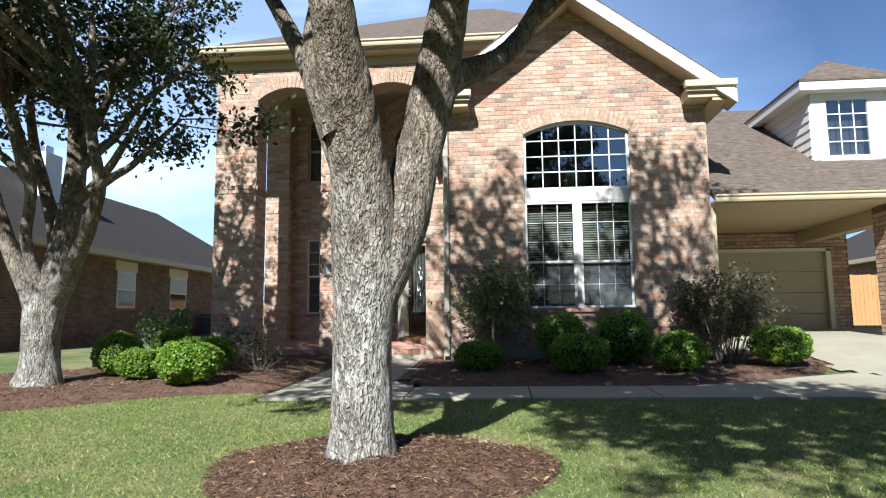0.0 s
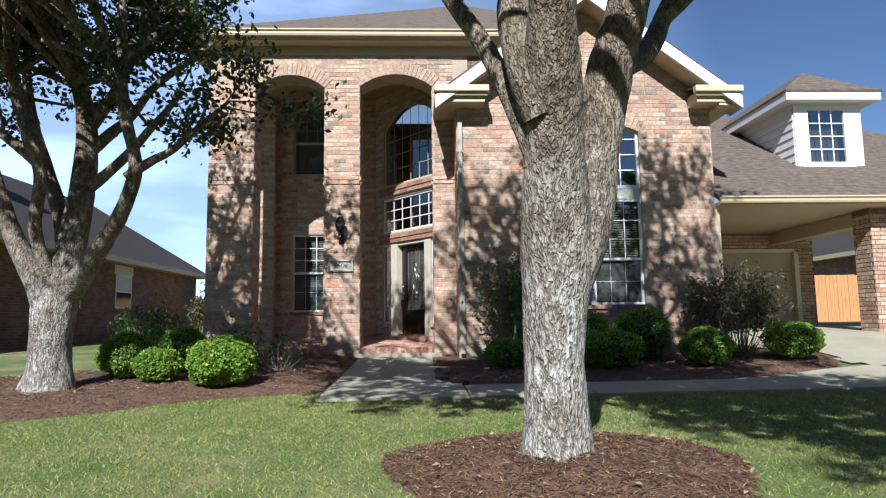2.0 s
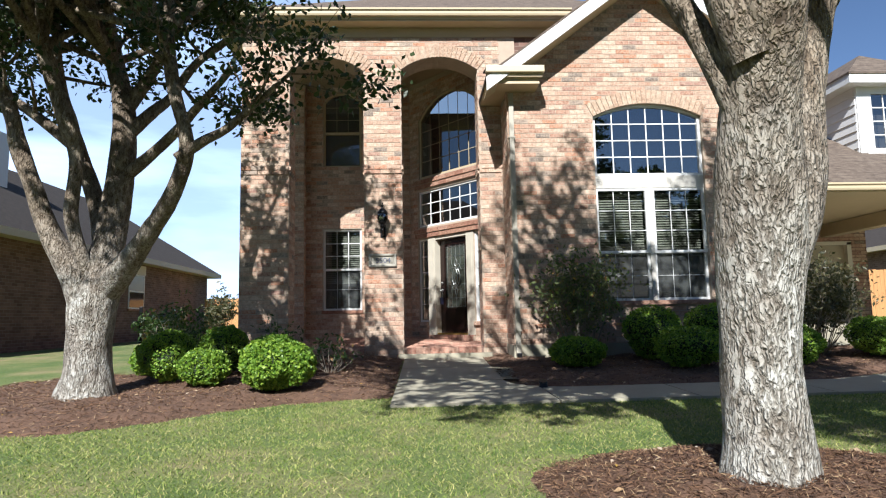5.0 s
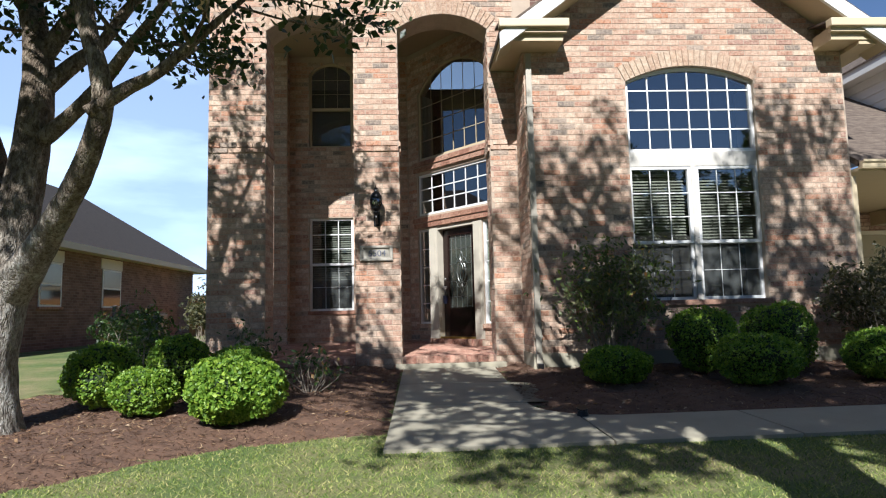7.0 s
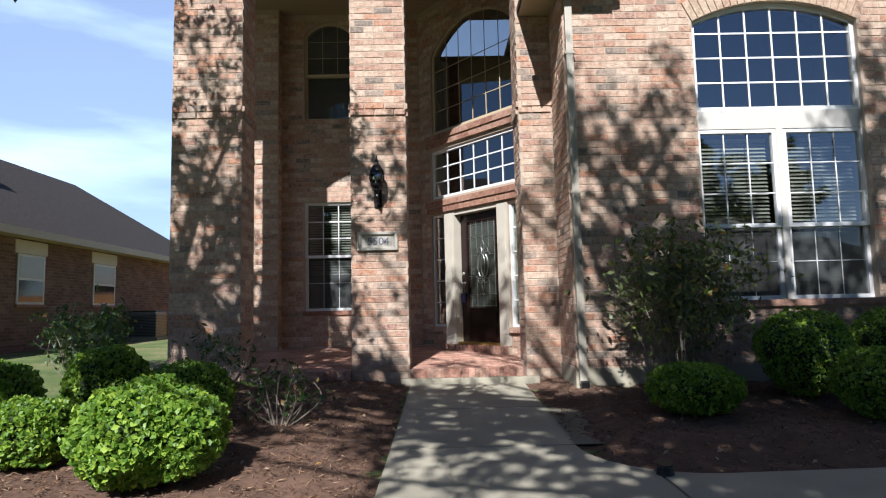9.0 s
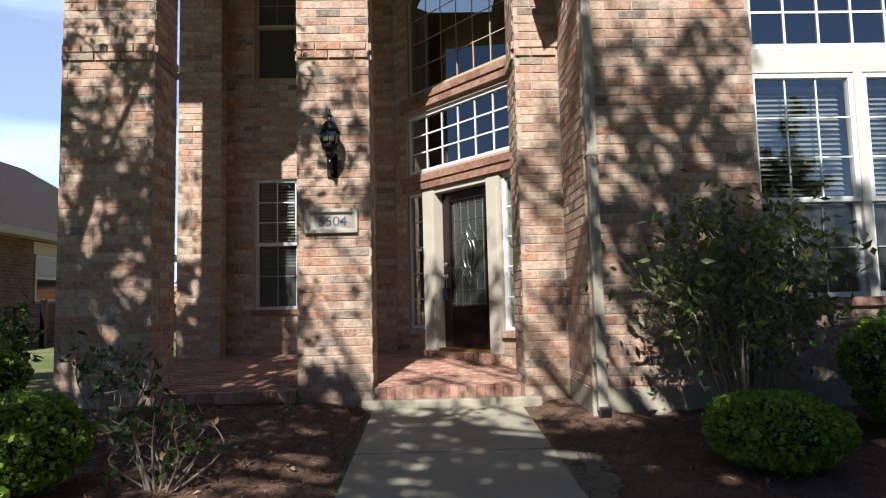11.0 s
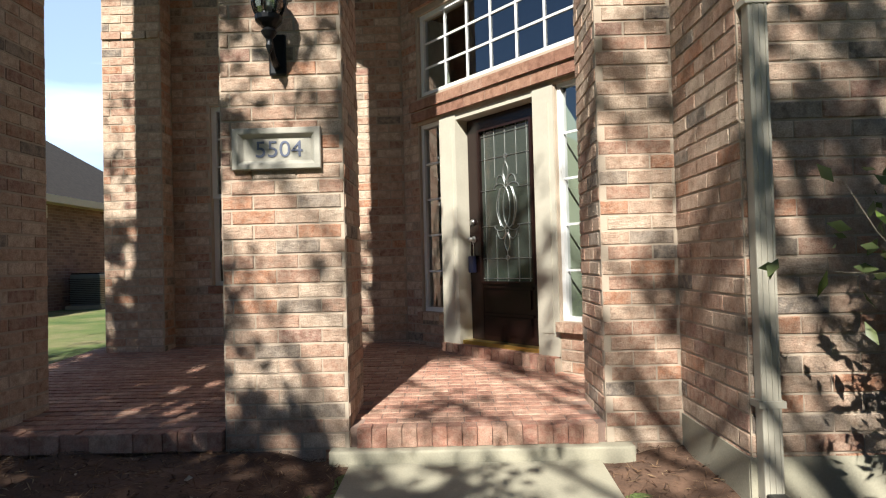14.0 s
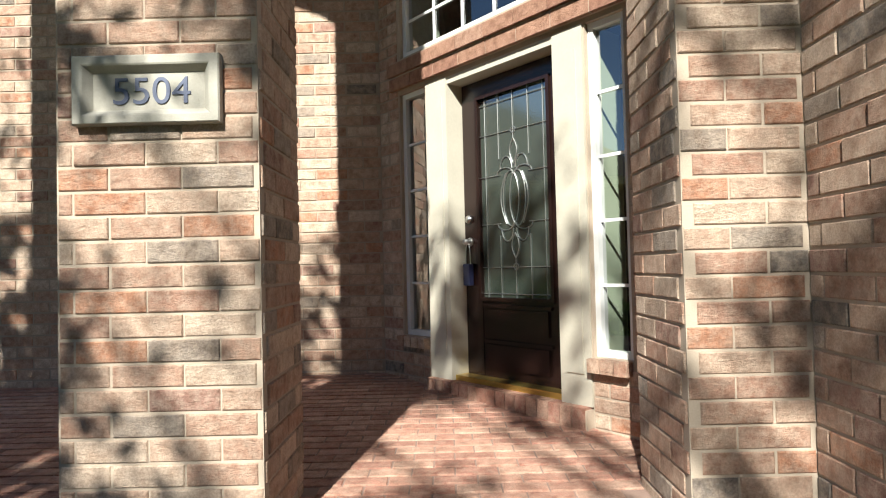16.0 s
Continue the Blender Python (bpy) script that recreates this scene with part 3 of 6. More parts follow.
def gutter(name, x0, x1, y, z, label="cream metal gutter along the eave"):
    """An ogee gutter along x, its back at y."""
    prof = [(0, 0), (-0.085, 0.0), (-0.10, 0.03), (-0.105, 0.07), (-0.135, 0.095), (-0.14, 0.125), (-0.125, 0.125), (-0.12, 0.105), (0, 0.105)]
    bm = bmesh.new()
    a = [bm.verts.new((x0, y + p, z + q)) for p, q in prof]
    b = [bm.verts.new((x1, y + p, z + q)) for p, q in prof]
    for k in range(len(prof)):
        bm.faces.new((a[k], a[(k + 1) % len(prof)], b[(k + 1) % len(prof)], b[k]))
    bm.faces.new(a)
    bm.faces.new(b[::-1])
    bmesh.ops.recalc_face_normals(bm, faces=bm.faces)
    return tagged(part(name, bm, GUTTER), label, "gutter", kind="structure")


gutter("gutter_main", -6.5, 0.35, EY + 0.03, EZ - 0.13)
tagged(part("trim_soffit", boxed(-6.4, 0.6, EY + 0.035, FY, EZ - 0.20, EZ - 0.16), SOFFIT), "tan painted eave soffit", "trim", kind="structure")
tagged(part("trim_fascia", boxed(-6.4, 0.6, EY + 0.033, EY + 0.06, EZ - 0.157, EZ - 0.03), TRIM), "cream fascia board", "trim", kind="structure")
tagged(part("trim_frieze", boxed(-5.93, 0.0, FY - 0.03, FY - 0.003, 6.88, EZ - 0.203), SOFFIT), "tan painted frieze board", "trim", kind="structure")
tagged(part("trim_soffit_side", boxed(-6.4, -5.95, FY, 26, EZ - 0.28, EZ - 0.24), SOFFIT), "tan painted eave soffit", "trim", kind="structure")


wall("wall_over_bay", boxed(BX0 + 0.303, 1.4, FY + 0.02, FY + 0.2, 5.6, EZ - 0.203), mat=FARBRICK)


def eave_return(name, x0, x1):
    ob = thing(name, pose(0, 0, 0), "cream boxed eave return at the gable foot", "eave return", kind="structure")
    bm = bmesh.new()
    box(bm, x0 + 0.06, x1 - 0.06, 11.45, BY - 0.003, 5.46, 5.66)
    part("box", bm, SOFFIT, ob)
    bm = bmesh.new()
    roof_slab(bm, [(x0, 11.33, 5.72), (x1, 11.33, 5.72), (x1, BY - 0.003, 5.84), (x0, BY - 0.003, 5.84)], 0.03)
    part("roof", bm, SHINGLE, ob)
    bm = bmesh.new()
    box(bm, x0 - 0.01, x1 + 0.01, 11.31, 11.45, 5.62, 5.74, 0.015)
    box(bm, x0 + 0.02, x1 - 0.02, 11.38, 11.45, 5.56, 5.62)
    part("gutter", bm, GUTTER, ob)
    return ob


eave_return("eave_return", -1.42, -0.43)
eave_return("eave_return", 3.45, 4.34)
tagged(part("trim_bay_soffit_left", boxed(-1.40, BX0 - 0.003, 11.47, FY - 0.01, 5.50, 5.56), SOFFIT), "tan painted side soffit", "trim", kind="structure")
tagged(part("trim_bay_soffit_right", boxed(XR + 0.003, 4.32, 11.47, 14.5, 5.40, 5.46), SOFFIT), "tan painted side soffit", "trim", kind="structure")

# garage wing
GZ, GY = 3.70, 11.72
roof("roof_garage", [[(3.96, GY, GZ), (13.4, GY, GZ), (9.0, 17.0, GZ + 0.62 * 5.28), (3.96, 17.0, GZ + 0.62 * 5.28)],
                     [(13.4, GY, GZ), (13.4, 18.0, GZ), (9.0, 17.0, GZ + 0.62 * 5.28)]], "brown-grey shingle roof over the garage", 0.1)
gutter("gutter_garage", 3.96, 13.4, GY + 0.03, GZ - 0.13)
tagged(part("ceiling_carport", boxed(3.96, 13.2, GY + 0.034, 16.0, GZ - 0.15, GZ - 0.10), SOFFIT), "cream painted carport ceiling", "ceiling", kind="structure")
wall("wall_garage", prism([(3.94, 0.9), (8.45, 0.9), (8.45, 3.56), (3.94, 3.56)], [[(4.6, 1.05), (8.0, 1.05), (8.0, 3.08), (4.6, 3.08)]], xz(16.0), 0.3), mat=FARBRICK)
wall("wall_garage_side", boxed(8.2, 8.45, 16.3, 22, 0.9, 3.6), mat=FARBRICK)
wall("wall_carport_post", boxed(7.2, 7.7, 12.2, 12.7, 0.9, 3.54), "square brick carport post", FARBRICK)
wall("wall_carport_beam", boxed(7.3, 7.6, 12.75, 16.0, 3.25, 3.54), "carport side beam", SOFFIT)


# ---- trees ----
def smooth_path(pts, steps=8):
    """Catmull-Rom through (x, y, z, r)."""
    p = [pts[0]] + list(pts) + [pts[-1]]
    out = []
    for k in range(1, len(p) - 2):
        for s in range(steps):
            t = s / steps
            out.append(tuple(0.5 * (2 * b + (c - a) * t + (2 * a - 5 * b + 4 * c - d) * t * t + (3 * b - a - 3 * c + d) * t ** 3) for a, b, c, d in zip(p[k - 1], p[k], p[k + 1], p[k + 2])))
    return out + [tuple(pts[-1])]


def tube(verts, faces, path, sides, rough=0.0, freq=6.0):
    """Adds a tapered limb along the path (x, y, z, r) to the lists."""
    base = len(verts)
    prev = Vector((1, 0, 0))
    for k, (x, y, z, r) in enumerate(path):
        a, b = path[max(0, k - 1)], path[min(len(path) - 1, k + 1)]
        d = Vector((b[0] - a[0], b[1] - a[1], b[2] - a[2])).normalized()
        e1 = (prev - d * prev.dot(d)).normalized()
        prev = e1
        e2 = d.cross(e1)
        for s in range(sides):
            g = math.tau * s / sides
            w = e1 * math.cos(g) + e2 * math.sin(g)
            q = Vector((x, y, z)) + w * r
            k1 = 1.0
            if rough:
                k1 += rough * (0.8 * noise.noise((q.x * 3, q.y * 3, q.z * 2)) + 0.5 * noise.noise((q.x * freq * 2.8, q.y * freq * 2.8, q.z * freq * 0.5)))
            verts.append(tuple(Vector((x, y, z)) + w * r * k1))
    n = len(path)
    for k in range(n - 1):
        for s in range(sides):
            a, b = base + k * sides + s, base + k * sides + (s + 1) % sides
            faces.append((a, b, b + sides, a + sides))
    faces.append(tuple(base + (n - 1) * sides + s for s in range(sides)))


def leaves_mesh(rng, centres, size, name, droop=0.3, long=1.7, spread=None):
    """A folded leaf of four corners at each centre."""
    n = len(centres)
    d = rng.normal(size=(n, 3))
    d[:, 2] -= droop
    d /= np.linalg.norm(d, axis=1)[:, None]
    side = np.cross(d, rng.normal(size=(n, 3)))
    side /= np.linalg.norm(side, axis=1)[:, None]
    up = np.cross(side, d)
    s = size * rng.uniform(0.6, 1.3, n)[:, None]
    c = np.asarray(centres)
    v = np.stack([c - d * s * long / 2, c + side * s / 2 + up * s * 0.12, c + d * s * long / 2, c - side * s / 2 + up * s * 0.12], 1).reshape(-1, 3)
    f = np.arange(n)[:, None] * 4 + np.array([[0, 1, 2, 0, 2, 3]])
    me = bpy.data.meshes.new(name)
    me.vertices.add(n * 4)
    me.vertices.foreach_set("co", v.astype(np.float32).ravel())
    me.loops.add(n * 6)
    me.loops.foreach_set("vertex_index", f.astype(np.int32).ravel())
    me.polygons.add(n * 2)
    me.polygons.foreach_set("loop_start", np.arange(n * 2, dtype=np.int32) * 3)
    me.update()
    return me


def twigs(rng, path, verts, faces, tips, count, reach, level=0, keep=None):
    """Side twigs off the outer half of a limb; their ends go into tips."""
    m = len(path)
    for _ in range(count):
        k = int(m * rng.uniform(0.4, 1.0))
        x, y, z, r = path[min(k, m - 1)]
        a = rng.uniform(0, math.tau)
        d = Vector((math.cos(a), math.sin(a), rng.uniform(-0.2, 0.9))).normalized()
        ln = reach * rng.uniform(0.5, 1.1)
        bend = Vector((rng.normal(0, 0.2), rng.normal(0, 0.2), rng.normal(0.05, 0.2))) * ln
        r0 = min(r * 0.55, 0.03)
        pts = [(x, y, z, r0)]
        for s in (0.35, 0.7, 1.0):
            q = Vector((x, y, z)) + d * ln * s + bend * s * s
            pts.append((q.x, q.y, q.z, r0 * (1 - 0.75 * s)))
        if keep and not keep(pts[3][:3]):
            continue
        tube(verts, faces, pts, 5)
        if level:
            twigs(rng, smooth_path(pts, 3), verts, faces, tips, 4, reach * 0.5, level - 1, keep)
        for s in (1, 2, 3):
            tips.append((pts[s][:3], 0.10 + 0.12 * (1 - s / 3)))


def tree(name, base, stems, limbs, seed, label, leaf, n_leaf, twig, reach, sides=28, keep=None, rough=0.12, thin=None):
    rng = np.random.default_rng(seed)
    ob = thing(name, pose(*base), label, "tree")
    inv = Matrix.Translation(-Vector(base))
    verts, faces, tips = [], [], []
    for pts in stems:
        tube(verts, faces, smooth_path(pts, 16), sides * 2, rough, 7)
    me = quads([tuple(inv @ Vector(v)) for v in verts], faces)
    part("trunk", me, BARK, ob, "grey-brown furrowed oak trunk", True)
    verts, faces = [], []
    for pts in limbs:
        path = smooth_path(pts, 8)
        tube(verts, faces, path, sides, rough)
        twigs(rng, path, verts, faces, tips, twig, reach, 1, keep)
    part("branchwork", quads([tuple(inv @ Vector(v)) for v in verts], faces), BARK, ob, "", True)
    tips = [t for t in tips if keep is None or keep(t[0])]
    pick = rng.integers(0, len(tips), n_leaf)
    c = np.array([tips[i][0] for i in pick]) + rng.normal(size=(n_leaf, 3)) * np.array([tips[i][1] for i in pick])[:, None] * 0.75
    if thin is not None:
        # leaves dropped by noise along sun rays, to shape clumps and dappled light
        k = (c[:, 2] - 0.6) / 0.82
        sx, sy = c[:, 0] + 0.21 * k, c[:, 1] + k
        open_to_sun = np.array([0.6 * noise.noise((p * 3.0, q * 2.4, 7.0)) + noise.noise((p * 8.5, q * 6.5, 2.0)) for p, q in zip(sx, sy)]) > thin
        c = c[~open_to_sun]
    c -= np.array(base)
    part("crown", leaves_mesh(rng, c, leaf, "crown"), OAKLEAF, ob, "dark green small-leaved oak crown")
    return ob


A = (-0.93, 4.25, 0.5)
stems_a = [[(-0.90, 4.27, 0.38, 0.36), (-0.90, 4.27, 0.58, 0.245), (-0.90, 4.27, 0.85, 0.205), (-0.90, 4.27, 1.2, 0.195), (-0.88, 4.26, 1.6, 0.205), (-0.86, 4.25, 1.9, 0.225), (-0.87, 4.20, 2.2, 0.215), (-0.90, 4.08, 2.6, 0.185),
            (-0.93, 3.91, 2.95, 0.175), (-0.95, 3.78, 3.2, 0.15), (-0.97, 3.66, 3.45, 0.135), (-1.02, 3.5, 3.9, 0.12), (-1.15, 3.3, 4.7, 0.10), (-1.35, 3.2, 5.8, 0.06)],
           [(-0.80, 4.26, 1.65, 0.14), (-0.70, 4.29, 1.98, 0.175), (-0.62, 4.34, 2.25, 0.18), (-0.54, 4.39, 2.6, 0.16), (-0.46, 4.42, 2.95, 0.155), (-0.39, 4.39, 3.25, 0.16), (-0.33, 4.30, 3.5, 0.145), (-0.26, 4.20, 3.85, 0.13), (-0.15, 4.05, 4.6, 0.11), (0.1, 3.9, 5.8, 0.07)]]
limbs_a = [[(-0.42, 4.42, 3.10, 0.12), (-0.26, 4.56, 3.28, 0.105), (-0.08, 4.70, 3.40, 0.09), (0.07, 4.90, 3.56, 0.085), (0.21, 5.08, 3.76, 0.082), (0.34, 5.20, 4.0, 0.075), (0.8, 5.3, 4.8, 0.055), (1.6, 5.2, 5.6, 0.035)],
           [(-0.98, 3.98, 2.70, 0.13), (-1.07, 3.96, 2.95, 0.125), (-1.11, 3.98, 3.15, 0.12), (-1.13, 4.02, 3.4, 0.115), (-1.12, 4.08, 3.8, 0.10), (-1.3, 4.3, 4.8, 0.07), (-1.5, 4.7, 6.0, 0.04)],
           [(-0.98, 4.12, 2.45, 0.085), (-1.10, 4.14, 2.75, 0.075), (-1.19, 4.19, 3.0, 0.07), (-1.30, 4.27, 3.28, 0.068), (-1.44, 4.36, 3.55, 0.062), (-1.75, 4.5, 4.1, 0.05), (-2.4, 4.6, 5.2, 0.03)],
           [(0.30, 5.16, 3.92, 0.06), (1.2, 5.2, 4.7, 0.05), (2.4, 5.1, 5.2, 0.035), (3.4, 5.1, 5.5, 0.02)]]
rngl = random.Random(5)
tops = [(-1.3, 4.3, 4.9), (-1.12, 3.35, 4.6), (-0.15, 4.05, 4.7), (0.05, 3.95, 5.5), (-1.4, 4.5, 5.5)]
# unseen boughs added to the crown to cast set shade: middle, reach, number


def sun_gap(p):
    """Leaves left out along sun rays, so that light lands on the porch."""
    k = (12.7 - p[1]) * 0.82
    x, z = p[0] + 0.256 * k, p[2] - k
    if -3.6 < x < -0.85 and -1.2 < z < 2.6 and math.sin(x * 7.0 + z * 3.0) + math.sin(z * 8.0 - x * 3.0) > (-0.8 if x > -1.6 else -0.25 if z > 0.9 else 0.15):
        return True
    k = (4.35 - p[1]) * 0.82                # and the fork of the trunk
    x, z = p[0] + 0.256 * k, p[2] - k
    if k > 0 and -1.4 < x < -0.1 and 0.5 < z < 3.9 and not 1.05 < z < 1.4:
        return True
    k = (11.88 - p[1]) * 0.82               # the foot of the bay wall
    x, z = p[0] + 0.256 * k, p[2] - k
    if -0.98 < x < -0.4 and 0.6 < z < 1.75:
        return True
    k = (8.7 - p[1]) * 0.82                 # and the clipped bush at the bed's edge
    return -4.95 < p[0] + 0.256 * k < -3.75 and 0.55 < p[2] - k < 1.6


SHADE_BOUGHS = (((-2.8, 4.9, 8.0), (0.9, 0.9, 1.0), 4), ((-1.2, 5.6, 7.4), (0.5, 0.6, 0.6), 3), ((-1.2, 3.8, 6.8), (0.7, 0.7, 0.5), 3), ((-6.6, 5.4, 7.6), (0.5, 0.7, 0.6), 5), ((-5.8, 4.0, 6.3), (1.5, 1.5, 0.6), 13), ((0.3, 3.4, 6.3), (2.6, 1.3, 0.6), 10), ((-1.7, 4.6, 8.9), (0.8, 0.8, 1.6), 13), ((-4.7, 6.0, 8.8), (0.8, 0.8, 0.8), 6), ((1.7, 4.6, 8.4), (0.8, 0.7, 1.4), 10), ((2.0, 5.4, 7.0), (0.8, 0.6, 0.5), 5), ((2.0, 4.2, 6.6), (1.2, 0.6, 0.4), 3),
          ((-1.4, 2.6, 5.8), (1.5, 0.7, 0.4), 6), ((-1.4, 1.9, 5.4), (1.6, 0.5, 0.3), 7), ((1.2, -0.6, 5.4), (1.9, 1.2, 0.4), 24), ((-7.2, 3.9, 6.0), (0.7, 0.7, 0.4), 7), ((3.6, -0.4, 5.8), (2.4, 1.6, 0.5), 12), ((-6.2, 4.6, 6.6), (0.9, 1.4, 0.5), 6), ((-5.5, 5.0, 8.6), (0.4, 0.8, 1.8), 1), ((2.7, -0.6, 5.6), (3.0, 1.8, 0.6), 28), ((-3.0, 1.9, 5.6), (1.2, 0.8, 0.4), 8), ((-0.6, 2.0, 5.7), (2.6, 0.5, 0.4), 2))
for mid, reach, number in SHADE_BOUGHS:
    for k in range(number):
        end = tuple(c + r * rngl.uniform(-1, 1) for c, r in zip(mid, reach))
        s = tops[rngl.randrange(5)]
        m = tuple((p + q) / 2 for p, q in zip(s, end))
        limbs_a.append([(*s, 0.05), (m[0] + rngl.uniform(-0.6, 0.6), m[1] + rngl.uniform(-0.6, 0.6), m[2] + rngl.uniform(-0.2, 0.5), 0.032), (*end, 0.012)])
tree("oak_tree", A, stems_a, limbs_a, 3, "large oak with pale forked trunk in a mulch ring", 0.062, 225000, 6, 0.9, keep=lambda p: p[2] > 4.1 and p[2] > 1.9 + 0.56 * p[1] and not sun_gap(p), thin=0.2)
B = (-6.50, 8.6, 0.6)
stems_b = [[(-6.50, 8.59, 0.53, 0.364), (-6.50, 8.59, 0.68, 0.305), (-6.49, 8.59, 0.90, 0.259), (-6.49, 8.59, 1.31, 0.241), (-6.46, 8.59, 1.70, 0.273), (-6.42, 8.64, 2.00, 0.237), (-6.34, 8.68, 2.47, 0.177),
            (-6.30, 8.77, 3.16, 0.159), (-6.31, 8.87, 3.80, 0.146), (-6.39, 8.96, 4.34, 0.123), (-6.60, 9.14, 4.94, 0.109), (-6.78, 9.23, 5.66, 0.091), (-6.87, 9.23, 6.50, 0.046)]]
limbs_b = [[(-6.51, 8.57, 1.59, 0.200), (-6.64, 8.50, 2.00, 0.155), (-6.94, 8.46, 2.56, 0.116), (-7.12, 8.41, 3.09, 0.102), (-7.31, 8.41, 3.57, 0.096), (-7.39, 8.41, 3.90, 0.082), (-7.57, 8.41, 4.35, 0.080), (-7.83, 8.41, 4.88, 0.066), (-8.24, 8.41, 5.59, 0.046)],
           [(-6.47, 8.55, 1.91, 0.109), (-6.56, 8.41, 2.33, 0.080), (-6.64, 8.36, 2.72, 0.076), (-6.61, 8.36, 3.15, 0.076), (-6.62, 8.36, 3.48, 0.084), (-6.73, 8.32, 3.87, 0.105), (-6.94, 8.32, 4.46, 0.091), (-7.12, 8.23, 5.10, 0.073), (-7.30, 8.23, 5.86, 0.046)],
           [(-6.64, 8.36, 3.52, 0.064), (-7.05, 8.41, 3.86, 0.061), (-7.44, 8.46, 4.13, 0.055), (-7.96, 8.50, 4.41, 0.036)],
           [(-6.42, 8.73, 2.13, 0.118), (-6.59, 8.87, 2.86, 0.102), (-6.85, 8.96, 3.51, 0.091), (-7.15, 9.05, 4.25, 0.073), (-7.35, 9.14, 5.11, 0.059), (-7.36, 9.14, 6.14, 0.036)],
           [(-6.33, 8.59, 1.88, 0.200), (-5.98, 8.36, 2.14, 0.139), (-5.58, 8.05, 2.51, 0.103), (-5.26, 7.77, 2.84, 0.090), (-5.09, 7.64, 3.22, 0.079), (-5.10, 7.59, 3.51, 0.072), (-5.23, 7.64, 3.93, 0.073), (-5.32, 7.68, 4.49, 0.066), (-5.35, 7.73, 5.08, 0.055), (-5.39, 7.73, 5.66, 0.035)],
           [(-5.17, 7.6, 3.17, 0.06), (-4.89, 7.6, 3.36, 0.052), (-4.67, 7.6, 3.48, 0.045), (-4.38, 7.6, 3.74, 0.035), (-4.0, 7.6, 4.09, 0.02)],
           [(-6.27, 8.77, 3.23, 0.082), (-5.87, 8.68, 3.52, 0.069), (-5.52, 8.50, 3.75, 0.058), (-5.14, 8.23, 4.00, 0.047), (-4.69, 7.96, 4.32, 0.027)],
           [(-6.27, 8.87, 3.82, 0.091), (-6.00, 8.96, 4.14, 0.073), (-5.81, 9.05, 4.37, 0.060), (-5.54, 9.14, 4.85, 0.053), (-5.07, 9.14, 5.23, 0.044), (-4.51, 9.14, 5.68, 0.023)],
           [(-6.33, 8.91, 4.14, 0.091), (-6.07, 8.91, 4.53, 0.073), (-5.85, 8.87, 4.91, 0.064), (-5.62, 8.77, 5.44, 0.049), (-5.45, 8.77, 6.23, 0.027)],
           [(-6.60, 9.14, 4.86, 0.055), (-6.05, 9.87, 5.59, 0.036), (-5.51, 10.23, 6.32, 0.018)],
           [(-6.78, 9.23, 5.59, 0.046), (-7.14, 8.41, 6.32, 0.036), (-7.51, 7.68, 6.87, 0.018)]]
rngl = random.Random(8)
# last two groups: unseen boughs added to shade the pier and bushes
for mid, reach, number in (((-7.6, 8.3, 6.3), (1.9, 1.2, 0.9), 9), ((-5.6, 9.4, 6.6), (1.2, 1.0, 1.0), 5), ((-8.0, 10.0, 7.6), (1.8, 1.4, 0.8), 6), ((-6.8, 6.9, 8.0), (0.9, 0.9, 2.1), 12), ((-7.0, 4.9, 6.2), (0.9, 0.7, 0.5), 9)):
    for k in range(number):
        end = tuple(c + r * rngl.uniform(-1, 1) for c, r in zip(mid, reach))
        s = ((-6.55, 9.09, 4.82), (-5.39, 7.68, 4.59), (-7.01, 8.27, 4.68), (-7.69, 8.41, 4.59))[rngl.randrange(4)]
        m = tuple((p + q) / 2 for p, q in zip(s, end))
        limbs_b.append([(*s, 0.05), (m[0] + rngl.uniform(-0.2, 0.2), m[1] + rngl.uniform(-0.2, 0.2), m[2] + 0.1, 0.035), (*end, 0.012)])


def pier_sun_gap(p):
    """Twigs and leaves skipped to let set sun patches onto the corner pier."""
    k = (12.7 - p[1]) * 0.82
    x, z = p[0] + 0.256 * k, p[2] - k
    return -6.0 < x < -4.95 and 0.4 < z < 5.2 and math.sin(x * 6.0 + z * 4.0) + math.sin(z * 7.0 - x * 4.0) > (-0.5 if z < 2.6 else 0.2)


tree("oak_tree", B, stems_b, limbs_b, 7, "multi-stemmed oak with dark crown beside the house", 0.054, 62000, 8, 1.0, keep=lambda p: p[2] > (4.2 if p[0] < -5.0 else 3.45) and not pier_sun_gap(p), thin=0.17)


# ---- bricks ----
PITCH, COURSE, JOINT = 0.255, 0.0865, 0.011
shared_bricks = {}


def brick_mesh(w, h, proud, mat):
    key = (round(w, 2), round(h, 3), round(proud, 3), mat.name)
    if key not in shared_bricks:
        bm = bmesh.new()
        box(bm, -w / 2, w / 2, -proud, 0.01, -h / 2, h / 2)
        bmesh.ops.bevel(bm, geom=[e for e in bm.edges if all(v.co.y < 0 for v in e.verts)], offset=0.004, segments=1, affect="EDGES")
        me = mesh_of(bm, "brick")
        me.materials.append(mat)
        shared_bricks[key] = me
    return shared_bricks[key]


